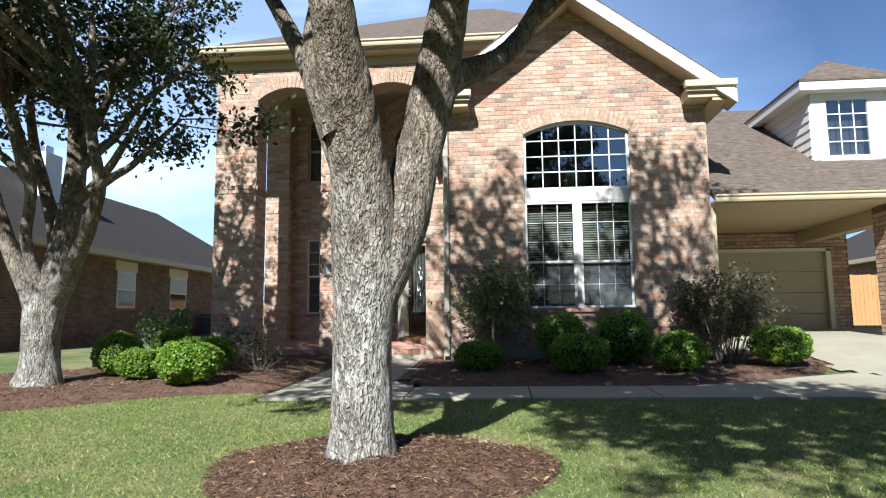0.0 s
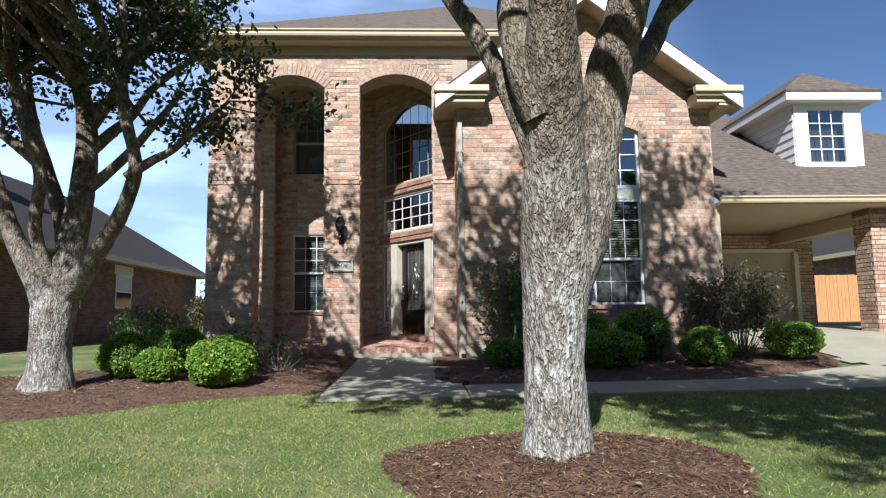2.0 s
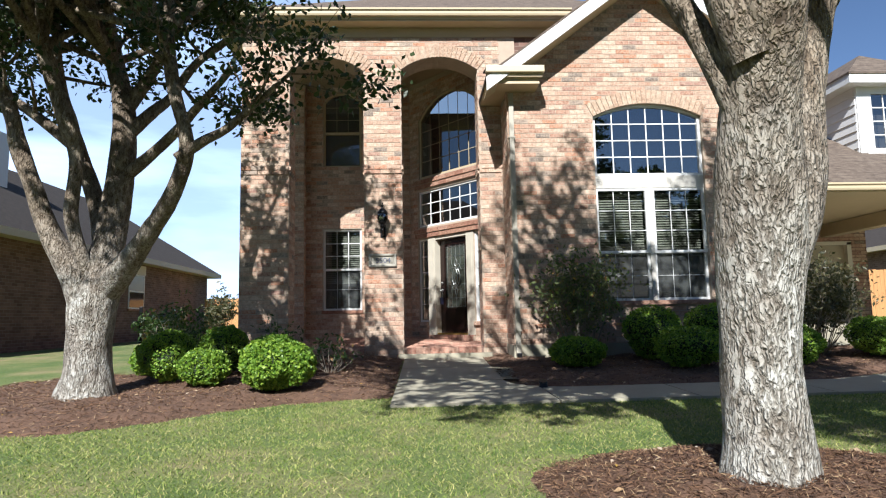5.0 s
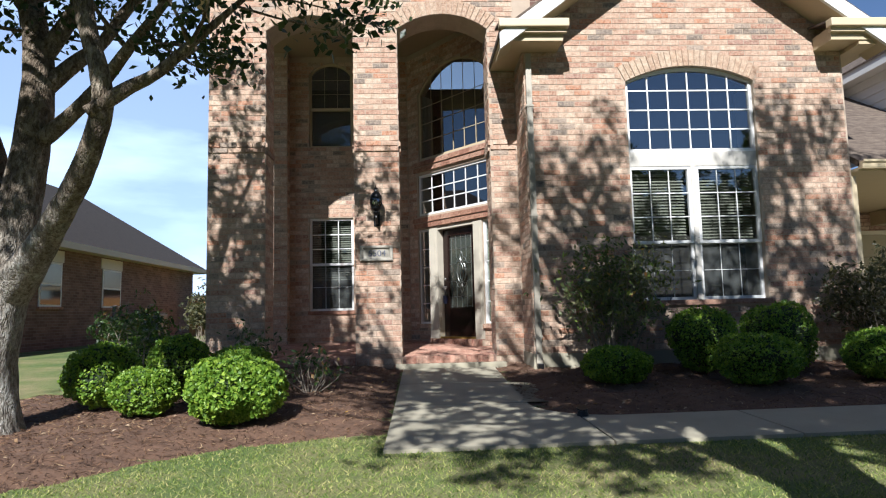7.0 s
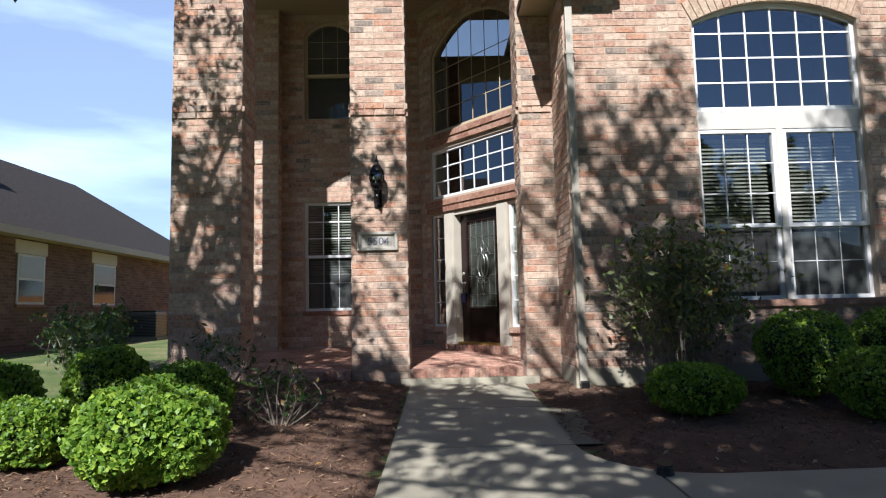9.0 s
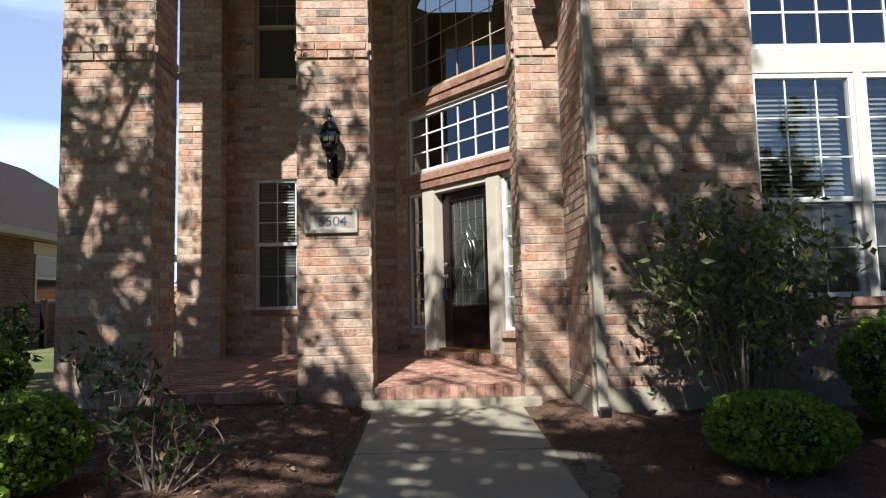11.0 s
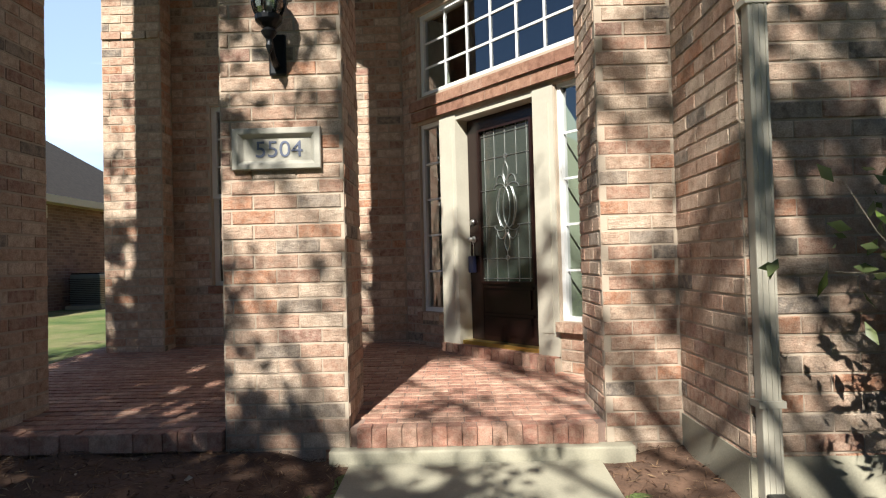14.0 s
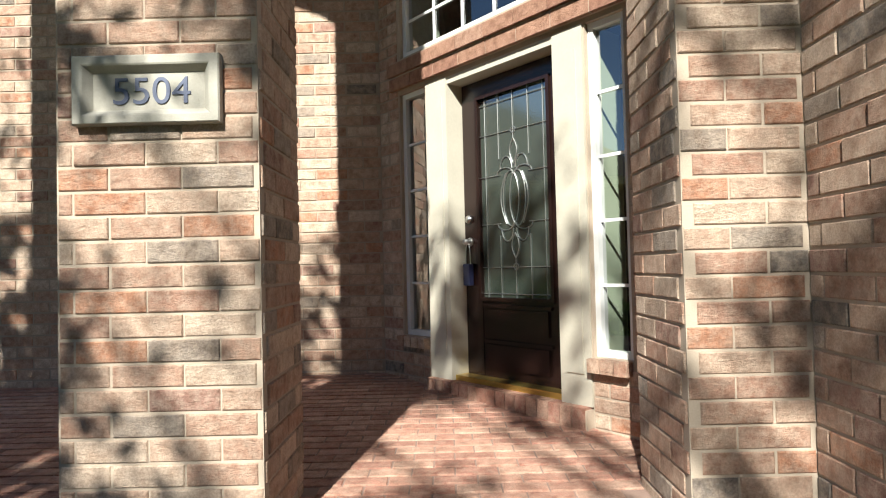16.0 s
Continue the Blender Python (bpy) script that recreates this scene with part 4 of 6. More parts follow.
def brick_face(parent, place, spans, z0, z1, near=None, belt=False, mat=BRICK, seed=1, course=COURSE, pitch=PITCH, name="brick", proud=0.006):
    """Courses of bricks on the face place(u, z, w), w inward; near(u, z) picks those that become pieces of their own."""
    rng = random.Random(seed)
    verts, faces = [], []
    o, ux, wz = Vector(place(0, 0, 0)), Vector(place(1, 0, 0)), Vector(place(0, 0, 1))
    ax, aw = ux - o, wz - o
    rot = Matrix((ax, aw, Vector((0, 0, 1)))).transposed()
    for k in range(int((z1 - z0) / course)):
        zc = z0 + (k + 0.5) * course
        for u0, u1 in spans(zc):
            u = math.floor(u0 / pitch) * pitch - pitch + (k % 2) * pitch / 2
            while u < u1:
                a, b = max(u, u0) + JOINT / 2, min(u + pitch, u1) - JOINT / 2
                u += pitch
                if b - a < 0.035:
                    continue
                pr = proud + rng.uniform(-0.002, 0.003) + (0.022 if belt and 4.17 < zc < 4.33 else 0)
                h = course - JOINT
                if near and near((a + b) / 2, zc):
                    ob = new(name, brick_mesh(b - a, h, round(pr, 3), mat))
                    ob.matrix_world = Matrix.Translation(place((a + b) / 2, zc, 0)) @ rot.to_4x4() @ Matrix.Diagonal(((b - a) / round(b - a, 2), 1, 1, 1))
                    ob.parent = parent
                    continue
                n = len(verts)
                t = rng.uniform(-0.0015, 0.0015)
                for w, s in ((-pr, 0.0025), (0.005, 0.0)):
                    for uu, zz in ((a + s, zc - h / 2 + s), (b - s, zc - h / 2 + s), (b - s, zc + h / 2 - s), (a + s, zc + h / 2 - s)):
                        verts.append(place(uu, zz + (t if uu > (a + b) / 2 else 0), w))
                faces += [tuple(n + i for i in f) for f in ((0, 1, 2, 3), (0, 4, 5, 1), (1, 5, 6, 2), (2, 6, 7, 3), (3, 7, 4, 0))]
    if verts:
        me = quads(verts, faces, name)
        tagged(part("brickwork", me, mat, parent), kind="stuff")


def ring(parent, place, x0, x1, spring, top, depth=0.25, mat=VOUSSOIR, skew=0.0):
    """A flat arch of bricks on end above an opening."""
    w, r = (x1 - x0) / 2, top - spring
    rad = (w * w + r * r) / (2 * r)
    half = math.asin(w / rad) + skew
    cx, cz = (x0 + x1) / 2, top - rad
    n = int(2 * half * (rad + depth / 2) / 0.088)
    o = Vector(place(0, 0, 0))
    ax, aw = Vector(place(1, 0, 0)) - o, Vector(place(0, 0, 1)) - o
    rot = Matrix((ax, aw, Vector((0, 0, 1)))).transposed().to_4x4()
    bm = bmesh.new()
    a = half / n * 2
    wi, wo = 2 * rad * math.tan(a / 2) - 0.010, 2 * (rad + depth) * math.tan(a / 2) - 0.010
    vs = [bm.verts.new((x, y, z)) for y in (-0.018, 0.02) for x, z in ((-wi / 2, 0.004), (wi / 2, 0.004), (wo / 2, depth), (-wo / 2, depth))]
    for f in ((0, 1, 2, 3), (0, 4, 5, 1), (1, 5, 6, 2), (2, 6, 7, 3), (3, 7, 4, 0)):
        bm.faces.new([vs[i] for i in f])
    bmesh.ops.recalc_face_normals(bm, faces=bm.faces)
    me = mesh_of(bm, "arch_brick")
    me.materials.append(mat)
    for k in range(n):
        g = -half + (k + 0.5) * a
        ob = new("arch_brick", me)
        ob.matrix_world = Matrix.Translation(place(cx + rad * math.sin(g), cz + rad * math.cos(g), 0)) @ rot @ Matrix.Rotation(g, 4, "Y")
        ob.parent = parent


def minus(spans, cuts):
    out = spans
    for c0, c1 in cuts:
        nxt = []
        for a, b in out:
            if c1 <= a or c0 >= b:
                nxt.append((a, b))
            else:
                if c0 > a:
                    nxt.append((a, c0))
                if c1 < b:
                    nxt.append((c1, b))
        out = nxt
    return out


def arch_cut(z, x0, x1, spring, top, depth=0.25):
    w, r = (x1 - x0) / 2, top - spring
    rad = (w * w + r * r) / (2 * r)
    cx, cz = (x0 + x1) / 2, top - rad
    if z < spring - 0.02:
        return [(x0, x1)]
    ro = rad + depth
    if z >= cz + ro:
        return []
    hw = math.sqrt(ro * ro - (z - cz) ** 2)
    lim = w + (z - spring) * w / rad + 0.01
    return [(cx - min(hw, lim), cx + min(hw, lim))]


def yz(x, sign):
    """A face at x whose inside is towards sign * x; u runs along y."""
    return lambda u, v, w: (x + sign * w, u, v)


def arcade_spans(z):
    return minus([(XL, BX0)], [c for a in ARCHES for c in arch_cut(z, *a)])


near_pier = lambda u, z: (-3.64 < u < -2.9 or -1.45 < u < -0.99) and 0.9 < z < 3.1
brick_face(arcade, xz(FY), arcade_spans, 0.55, 6.95, near_pier, True, seed=2)
for a in ARCHES:
    ring(arcade, xz(FY), *a)
side = lambda z: [(FY + 0.005, FY + 0.56)] if z < 6.25 else []
brick_face(arcade, yz(-2.915, -1), side, 0.55, 6.25, lambda u, z: 0.9 < z < 2.9, True, seed=3)
brick_face(arcade, yz(-1.44, 1), side, 0.55, 6.25, lambda u, z: 0.9 < z < 2.6, True, seed=4)
brick_face(arcade, yz(-5.03, -1), side, 0.55, 6.25, None, True, seed=5)
brick_face(arcade, yz(-3.63, 1), side, 0.55, 6.25, None, True, seed=6)


def bay_spans(z):
    half = min(2.46, (PEAK_Z - z) / RAKE)
    full = [(max(BX0, PEAK_X - half), min(XR, PEAK_X + half))]
    cuts = arch_cut(z, WIN[0], WIN[1], WIN[3], WIN[4]) if z > WIN[2] - 0.1 else []
    return minus(full, cuts)


brick_face(bay, xz(BY), bay_spans, 0.55 + COURSE * 3, 7.55, lambda u, z: u < 0.5 and z < 3.6, seed=8)
ring(bay, xz(BY), WIN[0], WIN[1], WIN[3], WIN[4])
bay_side = bpy.data.objects["wall_bay_side"]
brick_face(bay_side, yz(BX0, 1), lambda z: [(BY + 0.005, FY - 0.002)], 0.55 + COURSE * 3, 5.5, lambda u, z: 0.9 < z < 3.1, seed=9)
brick_face(bpy.data.objects["wall_porch_right"], yz(-1.237, 1), lambda z: [(FY + 0.56, 13.73)], 0.9, 6.9, seed=10)


def back_spans(z):
    c = [(LW[0], LW[1])] if LW[2] < z < LW[3] else []
    c += arch_cut(z, UW[0], UW[1], UW[3], UW[4], 0.0) if UW[2] < z < UW[4] else []
    return minus([(-5.22, -2.78)], c)


brick_face(back, xz(15.6), back_spans, PORCH - 0.02, 6.95, lambda u, z: z < 3.0, seed=11)


def entry_spans(z):
    if z < 1.0:
        return [(0.0, 0.6), (2.06, ULEN)]
    if z < 1.36:
        return [(0.0, 0.6), (2.06, ULEN)]
    if z < 4.66:
        return [(0.0, 0.26), (2.33, ULEN)]
    return minus([(0, ULEN)], arch_cut(z, 0.33, 2.28, 6.05, 6.52, 0.0)) if z < 6.6 else [(0, ULEN)]


brick_face(entry, uv, entry_spans, PORCH - 0.02, 6.95, lambda u, z: z < 3.2 and u < 0.6 or u > 2.0 and z < 2.2, seed=12)
brick_face(pil, xz(15.36), lambda z: [(-5.82, -5.22)], 0.75, 6.95, None, True, seed=13)
brick_face(pil, yz(-5.22, -1), lambda z: [(15.36, 15.6)], 0.75, 6.95, None, True, seed=14)


def ledge(name, z0, u0, u1, label):
    """Two projecting courses of brick across the entry, with a cream band under them."""
    ob = thing(name, pose(0, 0, 0), label, "ledge", kind="structure")
    bm = prism([(u0, z0 + 0.02), (u1, z0 + 0.02), (u1, z0 + 0.235), (u0, z0 + 0.235)], [], lambda u, v, w: uv(u, v, w - 0.045), 0.05)
    part("mortar_bed", bm, MORTAR, ob)
    for k in range(2):
        zc = z0 + 0.065 + k * 0.105
        n = int((u1 - u0) / 0.255)
        for i in range(n):
            a, b = u0 + (u1 - u0) * i / n + 0.004, u0 + (u1 - u0) * (i + 1) / n - 0.004
            r0 = -0.05 - 0.022 * k
            part("ledge_brick", prism([(a, zc - 0.046), (b, zc - 0.046), (b, zc + 0.046), (a, zc + 0.046)], [], lambda u, v, w: uv(u, v, w + r0), 0.03 + 0.022 * k), BRICK_LEDGE, ob)
    return ob


BRICK_LEDGE = brick_material("ledge_brick", [(0.0, (0.34, 0.191, 0.126)), (0.4, (0.281, 0.145, 0.096)), (0.7, (0.37, 0.224, 0.156))])
ledge("trim_ledge_lower", 3.26, 0.2, ULEN - 0.005, "projecting red brick ledge above the front door")
ledge("trim_ledge_upper", 4.40, 0.2, ULEN - 0.005, "projecting red brick ledge above the transom")

post = bpy.data.objects["wall_carport_post"]
brick_face(post, xz(12.2), lambda z: [(7.2, 7.7)], 1.0, 3.5, seed=15)
brick_face(post, yz(7.2, 1), lambda z: [(12.2, 12.7)], 1.0, 3.5, seed=16)
brick_face(bpy.data.objects["wall_garage"], xz(16.0), lambda z: [(3.94, 4.6), (8.0, 8.45)] if z < 3.08 else [(3.94, 8.45)], 1.0, 3.56, seed=17)
# porch floor of laid brick, soldier edge along the front
floor_ob = bpy.data.objects["floor"]
rng = random.Random(21)
verts, faces = [], []
pav = {}


def paver(x0, x1, y0, y1, z0, z1, piece):
    a, b = x1 - x0, y1 - y0
    if piece:
        key = (round(a, 3), round(b, 3), round(z1 - z0, 3))
        if key not in pav:
            bmp = boxed(-a / 2, a / 2, -b / 2, b / 2, z0 - z1, 0)
            bmesh.ops.bevel(bmp, geom=[e for e in bmp.edges if all(v.co.z > -0.001 for v in e.verts)], offset=0.004, segments=1, affect="EDGES")
            pav[key] = mesh_of(bmp, "paver")
            pav[key].materials.append(PAVER)
        ob = new("paver", pav[key])
        ob.location = ((x0 + x1) / 2, (y0 + y1) / 2, z1 + rng.uniform(-0.0015, 0.0015))
        ob.parent = floor_ob
    else:
        n = len(verts)
        verts.extend(box_data(x0, x1, y0, y1, z0, z1 + rng.uniform(-0.0015, 0.0015)))
        faces.extend(tuple(n + i for i in f) for f in BOXF)


x = -6.05
while x < -1.1:
    if not any(p0 - 0.04 < x + 0.04 < p1 + 0.04 for p0, p1 in ((-5.93, -5.03), (-3.63, -2.915), (-1.44, -1.0))):
        out = rng.uniform(-0.006, 0.006)
        paver(x + 0.002, x + 0.084, 12.67 + out, 12.78, PORCH - 0.105, PORCH + 0.004 + rng.uniform(-0.004, 0.003), x > -4.9)
    x += 0.086
y = 12.79
row = 0
while y < 15.58:
    x = -6.05 - (row % 2) * 0.1
    while x < -1.24:
        xa, xb = max(x, -6.05), min(x + 0.2, -1.24)
        q = Vector(((xa + xb) / 2, y + 0.05)) - C
        d = q.dot(NRM)
        blocked = any(p0 - 0.02 < (xa + xb) / 2 < p1 + 0.02 and y < FY + 0.55 for p0, p1 in ((-5.93, -5.03), (-3.63, -2.915), (-1.44, -1.0)))
        if xb - xa > 0.05 and not blocked:
            paver(xa + 0.004, xb - 0.004, y + 0.0025, y + 0.0975, PORCH - 0.05, PORCH + FALL * (y - 12.6), -2.95 < xa < -1.3 and y < 14.6)
        x += 0.2
    y += 0.1
    row += 1
tagged(part("paving", quads(verts, faces, "paving"), PAVER, floor_ob), kind="stuff")
# brick threshold row under the door
doorstep = thing("doorstep", pose(0, 0, 0), "raised red brick row under the front door", "step", kind="structure")
part("mortar_bed", prism([(0.62, PORCH - 0.01), (2.05, PORCH - 0.01), (2.05, 1.085), (0.62, 1.085)], [], lambda u, v, w: uv(u, v, w - 0.055), 0.24), MORTAR, doorstep)
for i in range(16):
    a = 0.63 + i * 0.0885
    part("paver", prism([(a, PORCH), (a + 0.079, PORCH), (a + 0.079, 1.10), (a, 1.10)], [], lambda u, v, w: uv(u, v, w - 0.07), 0.2), PAVER, doorstep)
for nm, a0, n in (("window_sill", 0.25, 4), ("window_sill", 2.06, 3)):
    sill = thing(nm, pose(0, 0, 0), "brick sill under the narrow sidelight", "sill", kind="structure")
    for i in range(n):
        a = a0 + i * 0.088
        part("brick", prism([(a, 1.30), (a + 0.079, 1.30), (a + 0.079, 1.375), (a, 1.375)], [], lambda u, v, w: uv(u, v, w - 0.06), 0.2), BRICK, sill)


# ---- windows ----
count = [0]


def strip(bm, place, u0, u1, v0, v1, w0, w1):
    vs = [bm.verts.new(place(u, v, w)) for w in (w0, w1) for u, v in ((u0, v0), (u1, v0), (u1, v1), (u0, v1))]
    for f in BOXF:
        bm.faces.new([vs[i] for i in f])


def fixed(bm):
    bmesh.ops.recalc_face_normals(bm, faces=bm.faces)
    return bm


def pane(place, outline, w, parent, mat=None):
    bm = bmesh.new()
    bm.faces.new([bm.verts.new(place(u, v, w)) for u, v in outline])
    ob = part("pane", bm, mat or GLASS, parent)
    ob.visible_shadow = False
    return ob


def sash(ob, place, u0, u1, v0, v1, cols, rows, w, edge=0.045, bar=0.016, frame_mat=None, shape=None, glass=None):
    """A framed light with glazing bars; shape gives the height of an arched head."""
    fm = frame_mat or WHITE
    bm = bmesh.new()
    if shape:
        inner = [(u0 + edge, v0 + edge), (u1 - edge, v0 + edge)] + arc(u0 + edge, u1 - edge, shape[0], shape[1] - edge)
        outer = [(u0, v0), (u1, v0)] + arc(u0, u1, shape[0], shape[1])
        part("window_frame", prism(outer, [inner], lambda a, b, c: place(a, b, c + w - 0.03), 0.06), fm, ob)
        bm.free()
    else:
        for a in ((u0, u1, v0, v0 + edge), (u0, u1, v1 - edge, v1), (u0, u0 + edge, v0 + edge, v1 - edge), (u1 - edge, u1, v0 + edge, v1 - edge)):
            strip(bm, place, *a, w - 0.03, w + 0.03)
        inner = [(u0 + edge, v0 + edge), (u1 - edge, v0 + edge), (u1 - edge, v1 - edge), (u0 + edge, v1 - edge)]
        part("window_frame", fixed(bm), fm, ob)
    pane(place, inner, w + 0.004, ob, glass)
    ui0, ui1, vi0, vi1 = u0 + edge, u1 - edge, v0 + edge, v1 - edge
    for k in range(1, cols):
        u = ui0 + (ui1 - ui0) * k / cols
        top = arch_height(u, ui0, ui1, shape[0], shape[1] - edge) if shape else vi1
        bm = bmesh.new()
        strip(bm, place, u - bar / 2, u + bar / 2, vi0, top, w - 0.008, w + 0.001)
        part("glazing_bar", fixed(bm), fm, ob)
    for k in range(1, rows):
        v = vi0 + (vi1 - vi0) * k / rows
        if shape and v > shape[0]:
            continue
        bm = bmesh.new()
        strip(bm, place, ui0, ui1, v - bar / 2, v + bar / 2, w - 0.0085, w + 0.0005)
        part("glazing_bar", fixed(bm), fm, ob)


def window(label):
    count[0] += 1
    return thing(f"window_{count[0]}", pose(0, 0, 0), label, "window", kind="structure")


def blind(place, u0, u1, v0, v1, w, label, tilt=0.8):
    ob = thing("window_blind", pose(0, 0, 0), label, "blind", "window blinds")
    bm = bmesh.new()
    strip(bm, place, u0, u1, v1 - 0.04, v1, w, w + 0.05)
    part("headrail", fixed(bm), BLIND, ob)
    o = Vector(place(0, 0, 0))
    rot = Matrix((Vector(place(1, 0, 0)) - o, Vector(place(0, 0, 1)) - o, Vector((0, 0, 1)))).transposed().to_4x4()
    h = (u1 - u0) / 2
    me = mesh_of(boxed(-h, h, -0.024, 0.024, -0.0015, 0.0015), "slat")
    me.materials.append(BLIND)
    v = v1 - 0.07
    while v > v0 + 0.02:
        s = new("slat", me)
        s.matrix_world = Matrix.Translation(place((u0 + u1) / 2, v, w + 0.025)) @ rot @ Matrix.Rotation(tilt, 4, "X")
        s.parent = ob
        v -= 0.046


BLIND = plain("blind_slats", (0.234, 0.238, 0.192), 0.5, vary=0.04, relief=0.02)
PANEL = plain("panel_paint", (0.46, 0.43, 0.37), 0.5, vary=0.06, relief=0.04)
place = xz(BY)
ob = window("tall white arched window with a grid of panes over two double-hung sashes")
sash(ob, place, WIN[0], WIN[1], 3.92, 5.24, 6, 4, 0.09, shape=(5.0, 5.24), edge=0.05, bar=0.02)
bm = bmesh.new()
strip(bm, place, WIN[0], WIN[1], 3.70, 3.92, 0.05, 0.13)
part("transom_panel", fixed(bm), PANEL, ob, "white panel between upper and lower lights")
bm = bmesh.new()
strip(bm, place, 1.483, 1.562, 1.69, 3.70, 0.05, 0.13)
part("mullion", fixed(bm), PANEL, ob)
for u0, u1 in ((0.54, 1.483), (1.562, 2.52)):
    sash(ob, place, u0, u1, 2.53, 3.70, 3, 3, 0.09, bar=0.013)
    sash(ob, place, u0, u1, 1.69, 2.57, 3, 2, 0.125, bar=0.007, glass=SCREENGLASS)
    blind(place, u0 + 0.05, u1 - 0.05, 2.45, 3.62, 0.2, "half-open cream slatted blind behind the bay window")
bm = bmesh.new()
strip(bm, place, WIN[0] - 0.03, WIN[1] + 0.03, 1.615, 1.69, -0.05, 0.12)
part("window_sill", fixed(bm), BRICK_LEDGE, ob, "brick window sill")

place = xz(15.6)
ob = window("white double-hung porch window with blinds")
sash(ob, place, LW[0], LW[1], 2.60, LW[3], 3, 3, 0.08)
sash(ob, place, LW[0], LW[1], LW[2], 2.64, 3, 2, 0.115, bar=0.006, glass=SCREENGLASS)
blind(place, LW[0] + 0.05, LW[1] - 0.05, 2.3, LW[3] - 0.03, 0.17, "half-lowered cream blind behind the porch window")
bm = bmesh.new()
strip(bm, place, LW[0] - 0.03, LW[1] + 0.03, LW[2] - 0.075, LW[2], -0.04, 0.1)
part("window_sill", fixed(bm), BRICK_LEDGE, ob, "brick window sill")
ob = window("dark upper arched double-hung window under the porch roof")
sash(ob, place, UW[0], UW[1], 5.85, UW[4], 3, 3, 0.08, shape=(UW[3], UW[4]), bar=0.006, frame_mat=SOFFIT, glass=SCREENGLASS)
sash(ob, place, UW[0], UW[1], UW[2], 5.89, 1, 1, 0.115, frame_mat=SOFFIT, glass=SCREENGLASS)

ob = window("wide white transom window with a grid over the front door")
sash(ob, uv, 0.29, 2.30, 3.53, 4.36, 6, 3, 0.06, bar=0.02)
ob = window("large dark arched window high above the front door")
sash(ob, uv, 0.33, 2.28, 4.66, 6.52, 6, 5, 0.06, shape=(6.05, 6.52), bar=0.010, frame_mat=SOFFIT)

# entry: painted reveals inside the lights, sidelights, casings, door
REVEAL = plain("pale_green_paint", (0.42, 0.46, 0.33), 0.6, vary=0.05, relief=0.03)
for u0, v0, v1, deep in ((0.275, 3.53, 4.36, 0.40), (0.315, 4.66, 6.05, 0.40), (2.05, 1.38, 3.25, 0.32), (0.255, 1.38, 3.25, 0.26)):
    bm = bmesh.new()
    strip(bm, uv, u0, u0 + 0.022, v0, v1, 0.10, deep)
    tagged(part("trim_reveal", fixed(bm), REVEAL), "pale green painted window reveal inside the hall", "trim", kind="structure")

ob = window("narrow white sidelight with stacked panes")
sash(ob, uv, 0.27, 0.60, 1.38, 3.25, 1, 5, 0.06, edge=0.04, bar=0.018)
ob = window("narrow white sidelight with stacked panes")
sash(ob, uv, 2.065, 2.32, 1.38, 3.25, 1, 5, 0.06, edge=0.035, bar=0.018)
CASING = plain("casing_paint", (0.457, 0.415, 0.328), 0.5, vary=0.08, relief=0.05)
case = thing("trim_door_casing", pose(0, 0, 0), "wide cream painted door casing", "trim", kind="structure")
for u0, u1 in ((0.612, 0.85), (1.836, 2.054)):
    bm = bmesh.new()
    strip(bm, uv, u0, u1, 1.10, 3.25, -0.012, 0.20)
    part("casing_post", fixed(bm), CASING, case)
    bm = bmesh.new()
    strip(bm, uv, u0 + 0.05, u1 - 0.05, 1.28, 3.12, -0.02, -0.012)
    part("panel_moulding", fixed(bm), CASING, case)
bm = bmesh.new()
strip(bm, uv, 0.85, 1.836, 3.20, 3.25, 0.0, 0.20)
part("head", fixed(bm), CASING, case)

WOOD = plain("mahogany", (0.0143, 0.006, 0.00455), 0.25, vary=0.35, scale=6, grain=40, relief=0.08, stretch=(6, 6, 0.5))
CAME = plain("lead_came", (0.42, 0.42, 0.40), 0.35, 0.9, vary=0.1)
DOORGLASS, dn, dl, db = material("door_glass", (0.05, 0.06, 0.048), 0.07)
db.inputs["Specular IOR Level"].default_value = 1.0
db.inputs["IOR"].default_value = 2.2
bump(dn, dl, db, noise_of(dn, dl, 90, 3), 0.05, 0.003)
door = thing("door_1", pose(0, 0, 0), "closed dark mahogany front door with leaded glass", "door", kind="structure")
d0, d1, dz0, dz1, dw = 0.862, 1.824, 1.135, 3.195, 0.13
g0, g1, gz0, gz1 = 1.03, 1.665, 1.68, 3.06


def dpart(name, u0, u1, v0, v1, w0, w1, mat=None, label=""):
    bm = bmesh.new()
    strip(bm, uv, u0, u1, v0, v1, w0, w1)
    return part(name, fixed(bm), mat or WOOD, door, label)


dpart("stile", d0, g0, dz0, dz1, dw, dw + 0.045)
dpart("stile", g1, d1, dz0, dz1, dw, dw + 0.045)
dpart("top_rail", g0, g1, gz1, dz1, dw, dw + 0.045)
dpart("bottom_rail", g0, g1, dz0, gz0, dw + 0.004, dw + 0.045)
for z0, z1 in ((1.20, 1.36), (1.44, 1.60)):
    dpart("raised_panel", g0 + 0.03, g1 - 0.03, z0, z1, dw - 0.012, dw + 0.006)
    dpart("panel_moulding", g0 + 0.0, g1 - 0.0, z1 + 0.012, z1 + 0.032, dw - 0.014, dw + 0.006)
for u0, u1, z0, z1 in ((g0 - 0.025, g0, gz0 - 0.025, gz1 + 0.025), (g1, g1 + 0.025, gz0 - 0.025, gz1 + 0.025), (g0, g1, gz1, gz1 + 0.025), (g0, g1, gz0 - 0.025, gz0)):
    dpart("glass_moulding", u0, u1, z0, z1, dw - 0.014, dw + 0.01)
